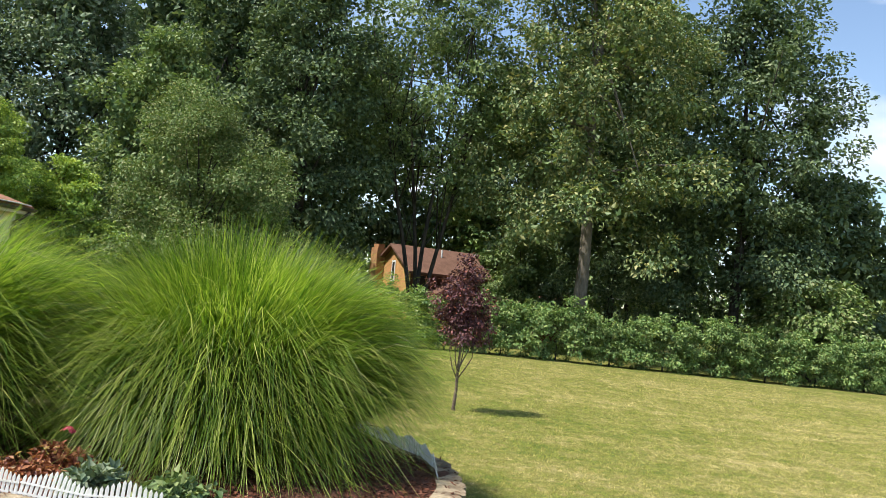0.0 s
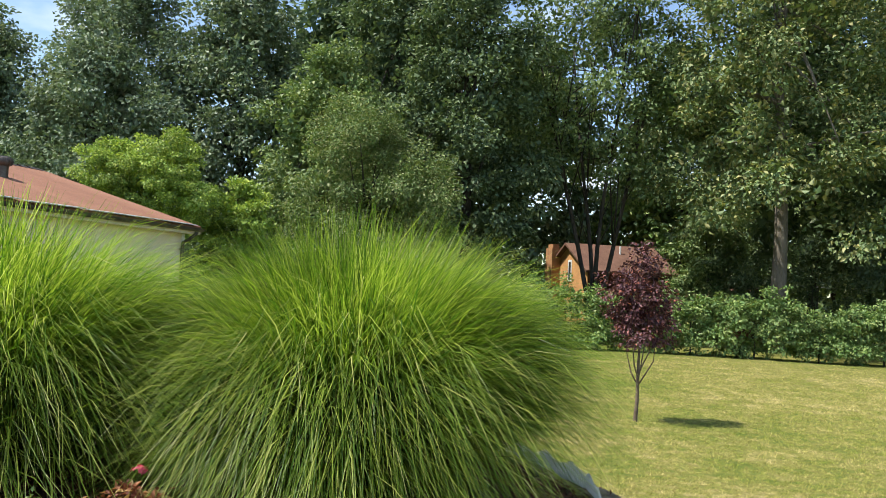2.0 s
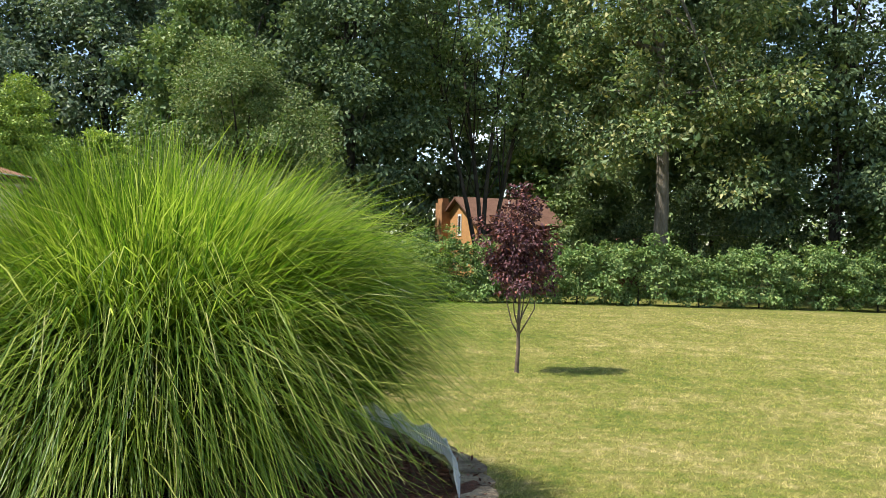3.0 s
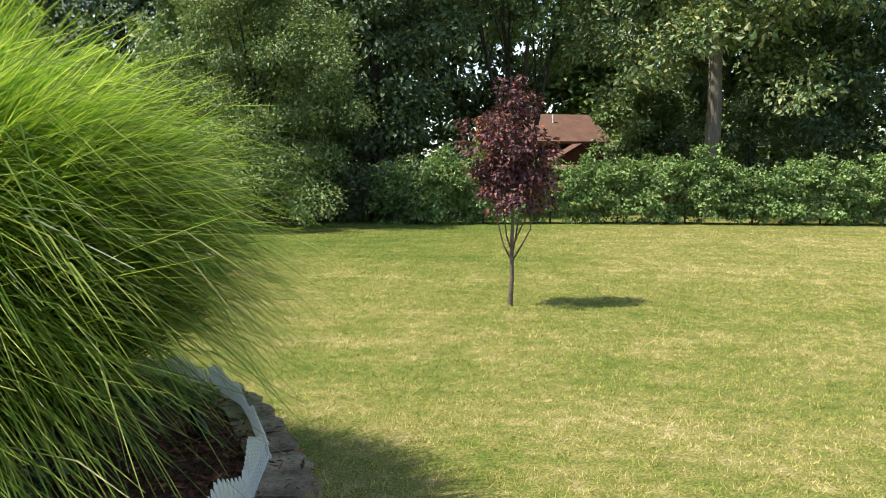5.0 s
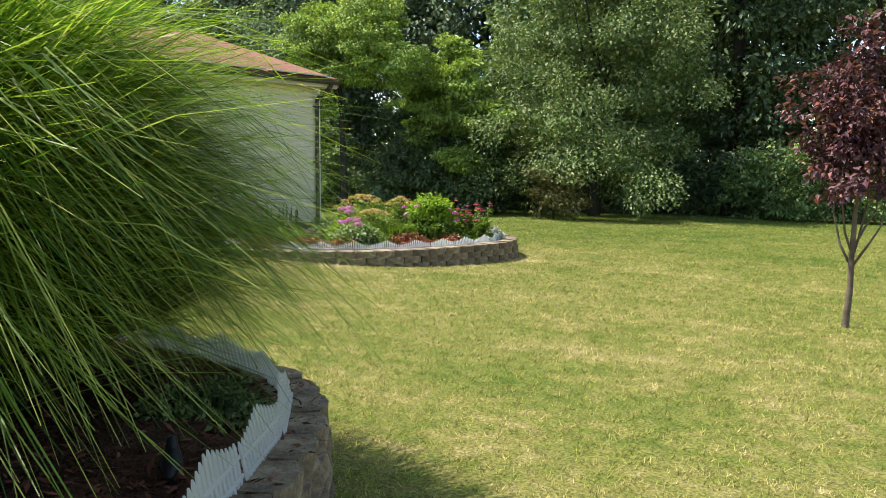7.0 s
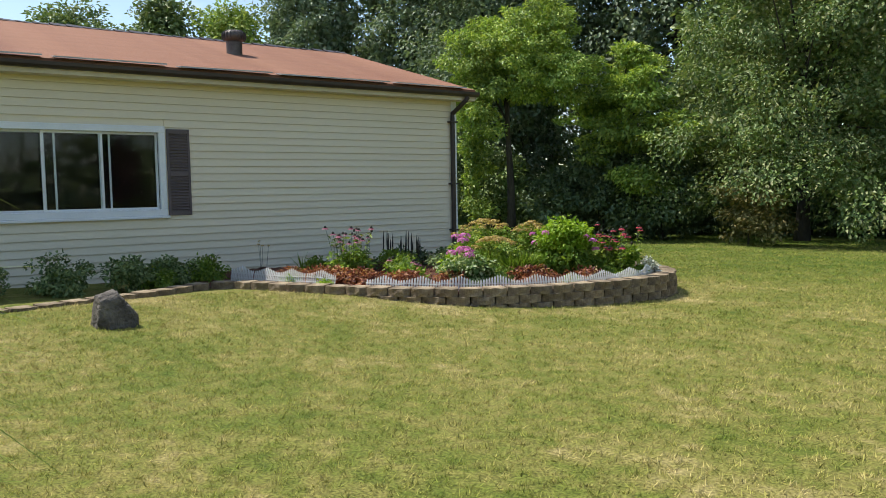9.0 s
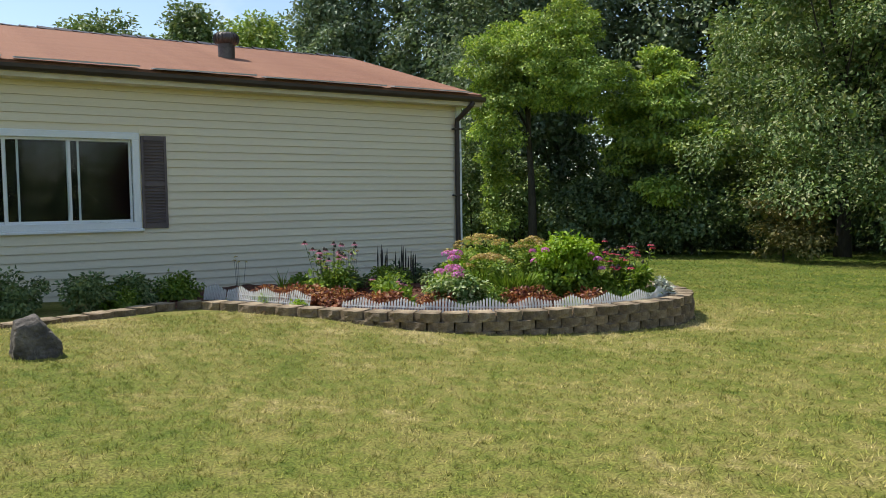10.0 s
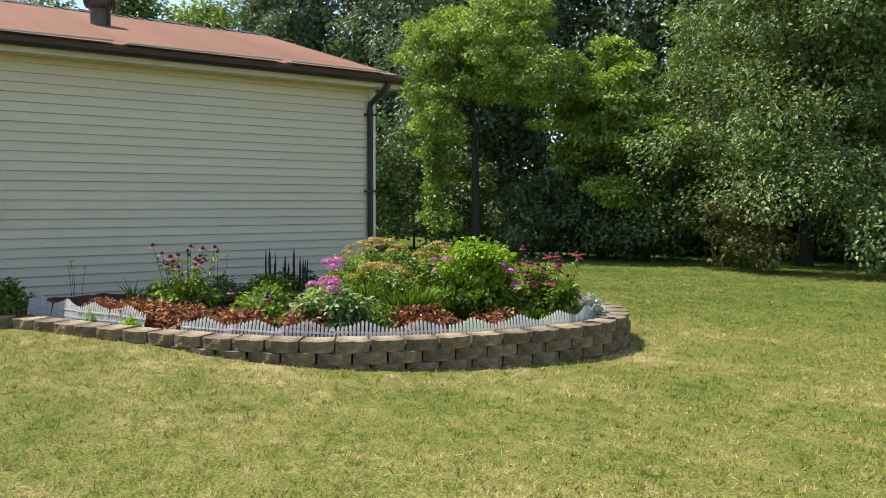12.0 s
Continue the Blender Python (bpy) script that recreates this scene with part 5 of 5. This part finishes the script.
def daisy(p, at, r, mat, cone=True):
    """A coneflower head: drooping petals round a dark cone."""
    n = 12
    a = np.linspace(0, 2 * math.pi, n, endpoint=False)
    d = np.stack([np.cos(a), np.sin(a), np.full(n, -0.35)], 1)
    me = leaf_mesh("petals", np.tile(np.array(at), (n, 1)) + d * 0.008, d, np.tile([0, 0, 1.0], (n, 1)), r, r * 0.5, 0.1, 0.25)
    f = part("petals", me, mat, p)
    if cone:
        part("cone", Shape().lathe([(0.018, -0.006), (0.022, 0.006), (0.014, 0.022), (0.001, 0.028)], 8, Matrix.Translation(at)).mesh("cone"), STEM_DARK, f)


def head(p, at, r, n, mat, name="flower_head", petal=0.03):
    """A domed head of many small petals."""
    d = random_dirs(n)
    d[:, 2] = np.abs(d[:, 2])
    pos = np.array(at) + d * r * np.array([1, 1, 0.6])
    s = petal * rng.uniform(0.7, 1.2, n)
    part(name, leaf_mesh(name, pos, unit(np.cross(d, random_dirs(n))), d, s, s * 0.8, 0.1, 0.1), mat, p)


def coneflowers(x, y, h, n, mat, label, w=0.3, leafy=900):
    p = plant("coneflower", x, y, label, "flower", "coneflowers")
    bush(p, w * 2, h * 0.62, leafy, 0.075, LEAF_BED, 30)
    tops = [(random.uniform(-w, w), random.uniform(-w, w), h * random.uniform(0.55, 1.05)) for _ in range(n)]
    stems(p, tops)
    # narrow leaves up the stems
    m = 9 * n
    t = np.repeat(np.array(tops), 9, 0)
    q = rng.uniform(0.3, 0.93, m)[:, None]
    foot = t * np.array([0.45, 0.45, 0.0])
    d = random_dirs(m) * np.array([1, 1, 0.5]) + np.array([0, 0, 0.25])
    s_ = rng.uniform(0.05, 0.1, m)
    part("stem_leaves", leaf_mesh("stem_leaves", foot + (t - foot) * q, d, np.tile([0, 0, 1.0], (m, 1)) + random_dirs(m) * 0.4, s_, s_ * 0.3, 0.2, 0.3), LEAF_BED, p)
    for i, top in enumerate(tops):
        if i % 5 == 3:
            part("seed_head", Shape().lathe([(0.012, -0.01), (0.02, 0.005), (0.012, 0.025), (0.001, 0.03)], 8, Matrix.Translation(top)).mesh("seed_head"), STEM_DARK, p)
        else:
            daisy(p, top, random.uniform(0.034, 0.056), mat)


coneflowers(-8.45, 16.0, 0.74, 26, PETAL_MAUVE, "pale pink coneflowers on tall stems")
coneflowers(-5.85, 18.85, 0.74, 34, PETAL_RED, "deep red coneflowers above green leaves", 0.34, 1900)
coneflowers(-7.5, 16.35, 0.42, 5, PETAL_MAUVE, "few short pink coneflowers", 0.25, 300)
for x, y, w, h, n in ((-8.3, 15.45, 0.75, 0.24, 1100), (-7.75, 15.65, 0.7, 0.22, 1000), (-7.2, 16.05, 0.55, 0.2, 800), (-6.2, 17.45, 0.75, 0.22, 1200), (-5.85, 18.05, 0.5, 0.16, 700), (-6.75, 16.45, 0.4, 0.16, 500), (-8.9, 15.3, 0.5, 0.2, 600)):
    p = plant("coral_bells", x, y, "mound of rust-red coral bells leaves", "plant", "coral bells")
    bush(p, w, h, int(n * 1.9), 0.05, LEAF_RUST, 60, clump_r=0.08)
p = plant("phlox", -6.75, 16.75, "variegated phlox with bright pink flower heads", "flower", "phlox")
bush(p, 0.75, 0.42, 2200, 0.06, LEAF_VARIEGATED, 60, clump_r=0.09)
for at in ((-0.25, -0.05, 0.42), (-0.12, 0.02, 0.47), (-0.32, 0.1, 0.4), (0.0, 0.05, 0.45), (-0.2, 0.15, 0.46), (0.1, -0.05, 0.4)):
    head(p, at, 0.075, 60, PETAL_PINK)
p = plant("phlox", -7.35, 17.1, "pink phlox behind variegated leaves", "flower", "phlox")
bush(p, 0.5, 0.45, 900, 0.07, LEAF_LIME, 30)
for at in ((0.0, 0.0, 0.6), (0.12, 0.05, 0.62), (0.2, -0.05, 0.56)):
    head(p, at, 0.085, 70, PETAL_PINK)
stems(p, [(0.0, 0.0, 0.6), (0.12, 0.05, 0.6), (0.2, -0.05, 0.55)])
for x, y, w, h in ((-7.6, 17.9, 1.2, 0.76), (-7.0, 17.5, 0.9, 0.55), (-7.1, 18.4, 0.8, 0.72)):
    p = plant("stonecrop", x, y, "tall yellow-green perennial with golden seed heads", "plant", "tall perennials")
    bush(p, w, h, 4200, 0.05, LEAF_GOLD, 90, clump_r=0.1)
    for i in range(34):
        a, u = random.uniform(0, 6.28), random.uniform(0, 0.4) * w
        zz = h * (1.06 - 0.3 * (u / (0.42 * w)) ** 2)
        head(p, (math.cos(a) * u, math.sin(a) * u, zz), random.uniform(0.045, 0.075), 40, GOLDEN, petal=0.022)
for x, y, w, h in ((-6.55, 17.55, 0.6, 0.42), (-6.95, 17.2, 0.5, 0.5)):
    p = plant("tickseed", x, y, "feathery bright green tickseed foliage", "plant", "feathery perennials")
    n = 1500
    a, u = rng.uniform(0, 2 * math.pi, n), np.sqrt(rng.uniform(0, 1, n))
    base = np.stack([np.cos(a) * u * w * 0.35, np.sin(a) * u * w * 0.35, h * rng.uniform(0.0, 0.55, n)], 1)
    d = np.stack([np.cos(a) * u * 0.7, np.sin(a) * u * 0.7, np.full(n, 1.0)], 1) + rng.normal(size=(n, 3)) * 0.3
    s_ = rng.uniform(0.12, 0.24, n)
    part("foliage", leaf_mesh("foliage", base, d, rng.normal(size=(n, 3)), s_, 0.009, 0.1, 0.15), LEAF_BED, p)
p = plant("daylily", -7.3, 17.35, "small yellow flowers among green leaves", "flower")
bush(p, 0.4, 0.4, 500, 0.08, LEAF_BED, 20)
for at in ((0.05, 0, 0.4), (-0.05, 0.06, 0.42), (0.1, 0.05, 0.37)):
    head(p, at, 0.035, 20, PETAL_YELLOW)
p = plant("lime_shrub", -6.35, 18.3, "rounded shrub, lime-green on top, with pink phlox in it", "shrub")
bush(p, 0.9, 0.62, 3000, 0.065, LEAF_BED, 70)
bush(p, 0.8, 0.5, 2800, 0.06, LEAF_LIME, 70, "new_growth", 0.36)
for at in ((-0.4, -0.25, 0.62), (0.0, -0.42, 0.66), (0.38, 0.0, 0.6), (0.45, 0.12, 0.42), (-0.32, -0.3, 0.5), (0.5, 0.0, 0.55)):
    head(p, at, 0.05, 40, PETAL_PINK)
p = plant("dusty_miller", -5.62, 19.25, "silver-white dusty miller in the bed's corner", "plant")
bush(p, 0.4, 0.24, 420, 0.06, LEAF_SILVER, 24, clump_r=0.06)
p = plant("salvia", -9.6, 17.9, "dark flower spikes against the siding", "flower")
bush(p, 0.8, 0.3, 800, 0.07, LEAF_DARK, 30)
for i in range(16):
    x, y, h = -0.5 + i * 0.065, random.uniform(-0.15, 0.15), random.uniform(0.42, 0.62)
    part("spike", Shape().tube([(x, y, 0.1), (x, y, h * 0.7), (x + 0.01, y, h)], [0.006, 0.013, 0.003], 6).mesh("spike"), STEM_DARK, p)


def blade_tuft(x, y, h, n, label):
    p = plant("iris", x, y, label, "plant", "sword-leaved plants")
    for i in range(n):
        a, r = random.uniform(0, 6.28), random.uniform(0.1, 0.28)
        tip = Vector((math.cos(a) * r, math.sin(a) * r, h * random.uniform(0.7, 1)))
        mid = Vector((tip.x * 0.35, tip.y * 0.35, tip.z * 0.6))
        w = Vector((-math.sin(a), math.cos(a), 0)) * 0.014
        sh = Shape().add([-w, w, mid - w * 0.8, mid + w * 0.8, tip], [(0, 1, 3, 2), (2, 3, 4)])
        part("leaf", sh.mesh("leaf"), LEAF_BED, p)


blade_tuft(-9.4, 15.75, 0.42, 9, "sword-leaved iris against the siding")
blade_tuft(-9.3, 16.5, 0.4, 7, "sword-leaved iris against the siding")
for x, y in ((-9.6, 15.2), (-9.1, 16.2), (-9.0, 16.6)):
    p = plant("spent_flower", x, y, "dry spent flower stems", "plant", "spent flowers")
    tops = [(random.uniform(-0.12, 0.12), random.uniform(-0.12, 0.12), random.uniform(0.45, 0.62)) for _ in range(4)]
    stems(p, tops, STEM_DARK, 0.003)
    for t in tops:
        head(p, t, 0.022, 14, GOLDEN, petal=0.02)
for i, (x, y, w, h) in enumerate(((-9.9, 13.9, 0.8, 0.4), (-10.1, 14.5, 0.7, 0.36), (-9.75, 13.3, 0.9, 0.5), (-9.85, 12.4, 1.0, 0.55), (-9.85, 11.4, 1.0, 0.55), (-9.8, 10.4, 1.0, 0.5), (-9.6, 13.6, 0.6, 0.3))):
    p = plant("low_shrub", x, y, "low dark-green shrub in the shade of the house", "shrub", "shrubs along the house", -0.52)
    bush(p, w, h, 2000, 0.05, LEAF_MID if i not in (1, 6) else LEAF_BED, 50)
for x, y, w, h, mat in ((-9.5, 16.9, 0.6, 0.3, LEAF_MID), (-9.2, 17.4, 0.7, 0.32, LEAF_BED), (-8.5, 17.0, 0.6, 0.26, LEAF_BED), (-8.3, 17.7, 0.7, 0.34, LEAF_MID), (-8.9, 18.4, 0.8, 0.36, LEAF_MID), (-7.9, 16.6, 0.5, 0.22, LEAF_BED),
                         (-6.6, 17.2, 0.45, 0.34, LEAF_GOLD), (-6.9, 18.9, 0.8, 0.4, LEAF_MID), (-9.7, 16.2, 0.5, 0.24, LEAF_BED), (-6.35, 19.2, 0.6, 0.3, LEAF_BED)):
    p = plant("perennial", x, y, "leafy green perennial filling the flower bed", "plant", "leafy perennials")
    bush(p, w, h, 900, 0.05, mat, 36, clump_r=0.08)
for x, y in ((-8.55, 15.1), (-7.95, 15.25), (-5.75, 17.7), (-5.55, 18.5)):
    p = plant("ground_cover", x, y, "small yellow-green tuft at the border fence", "plant", "ground cover tufts")
    bush(p, 0.3, 0.12, 300, 0.04, LEAF_LIME, 20, clump_r=0.05)

def near_plant(name, x, y, w, h, n, leaf, mat, label, category="plant", group=""):
    p = plant(name, x, y, label, category, group, float(near_top(x, y)) - 0.01)
    bush(p, w, h, n, leaf, mat, 30, clump_r=0.07)
    return p


p = near_plant("begonia", -2.6, 6.05, 0.45, 0.3, 800, 0.045, LEAF_RUST, "rust-leaved plant with a small red flower", "flower")
head(p, (0.05, -0.1, 0.38), 0.05, 30, PETAL_RED)
near_plant("coral_bells", -2.75, 5.75, 0.5, 0.18, 700, 0.045, LEAF_RUST, "small mound of rust-red leaves behind the border", "plant", "coral bells")
near_plant("ground_cover", -3.25, 5.75, 0.4, 0.16, 380, 0.06, LEAF_VARIEGATED, "pale variegated ground cover behind the border", "plant", "ground cover tufts")
near_plant("ground_cover", -2.2, 5.6, 0.45, 0.2, 420, 0.07, LEAF_GREY, "grey-green ground cover behind the border", "plant", "ground cover tufts")
near_plant("ground_cover", -0.85, 7.75, 0.6, 0.2, 800, 0.04, LEAF_GREY, "grey-green ground cover beside tall grass", "plant", "ground cover tufts")
near_plant("ground_cover", -0.95, 9.2, 0.7, 0.13, 1600, 0.03, LEAF_MID, "low green ground cover inside the border fence", "plant", "ground cover tufts")
near_plant("ground_cover", -1.6, 5.6, 0.5, 0.22, 500, 0.07, LEAF_MID, "dark green ground cover behind the border", "plant", "ground cover tufts")

block_wall("retaining_wall", FAR_EDGE, lambda x, y: -0.43, "low curved retaining wall of tan split-face blocks", "retaining walls")
block_wall("retaining_wall", NEAR_EDGE, lambda x, y: near_top(x, y) + 0.03, "low curved retaining wall of tan split-face blocks", "retaining walls")


# ---- bark chips ----
def chips(name, line, top, n, box):
    x, y = rng.uniform(box[0], box[1], n), rng.uniform(box[2], box[3], n)
    ok = inside(x, y, line)
    x, y = x[ok], y[ok]
    n = len(x)
    d = unit(rng.normal(size=(n, 3)) * np.array([1, 1, 0.25]))
    up = unit(np.array([0, 0, 1.0]) + rng.normal(size=(n, 3)) * 0.4)
    me = leaf_mesh(name, np.stack([x, y, top(x, y) + rng.uniform(0.005, 0.03, n)], 1), d, up, rng.uniform(0.03, 0.08, n), rng.uniform(0.01, 0.022, n), 0.1, 0.05)
    tagged(part(name, me, CHIP), "red-brown bark mulch chips", "mulch", kind="stuff")


chips("bark_chips", NEAR_SHUT, near_top, 26000, (-5.0, 0.5, 5, 9.8))
chips("bark_chips", FAR_SHUT, far_top, 14000, (-10, -5, 14, 20.5))


# ---- mown grass blades ----
def lawn_blades(n):
    y = 4.0 + 33.0 * rng.beta(1.2, 2.2, n)
    left, right = np.where(y > 9.5, -10.5 - 0.2 * (y - 9), -6.0), 5.0 + 0.52 * y
    x = left + (right - left) * rng.uniform(0, 1, n)
    tuft = rng.integers(0, n // 5, n)
    x, y = x[tuft] + rng.normal(size=n) * 0.014, y[tuft] + rng.normal(size=n) * 0.014
    left, right = left[tuft], right[tuft]
    ok = (rng.uniform(0, 1, n) < np.clip((x - left) / 2.0, 0, 1) * np.clip((right - x) / 2.5, 0, 1) * np.clip((y - 3.0) / 2.5, 0.05, 1)) & ~inside(x, y, NEAR_SHUT) & ~inside(x, y, FAR_SHUT) & ((x > -8.6) | (y > 20.9))
    x, y = x[ok], y[ok]
    n = len(x)
    base = np.stack([x, y, ground_z(x, y) - 0.004], 1)
    d = unit(rng.normal(size=(n, 3)) * np.array([0.7, 0.7, 0.2]) + np.array([0.12, 0.05, 0.9]))
    side = unit(np.cross(d, rng.normal(size=(n, 3))))
    grow = 1 + np.clip((y - 8) / 12, 0, 2.2)
    h = rng.uniform(0.02, 0.048, n)[:, None] * (0.8 + 0.2 * grow)[:, None]
    w = rng.uniform(0.0014, 0.0028, n)[:, None] * grow[:, None]
    v = np.stack([base - side * w, base + side * w, base + d * h], 1).reshape(-1, 3)
    me = array_mesh("lawn_grass", v, np.arange(3 * n).reshape(-1, 3))
    wear_of(me, np.repeat(x, 3), np.repeat(y, 3))
    tagged(part("lawn_grass", me, BLADE), "short mown grass blades, partly dry", "grass", kind="stuff")


lawn_blades(950000)
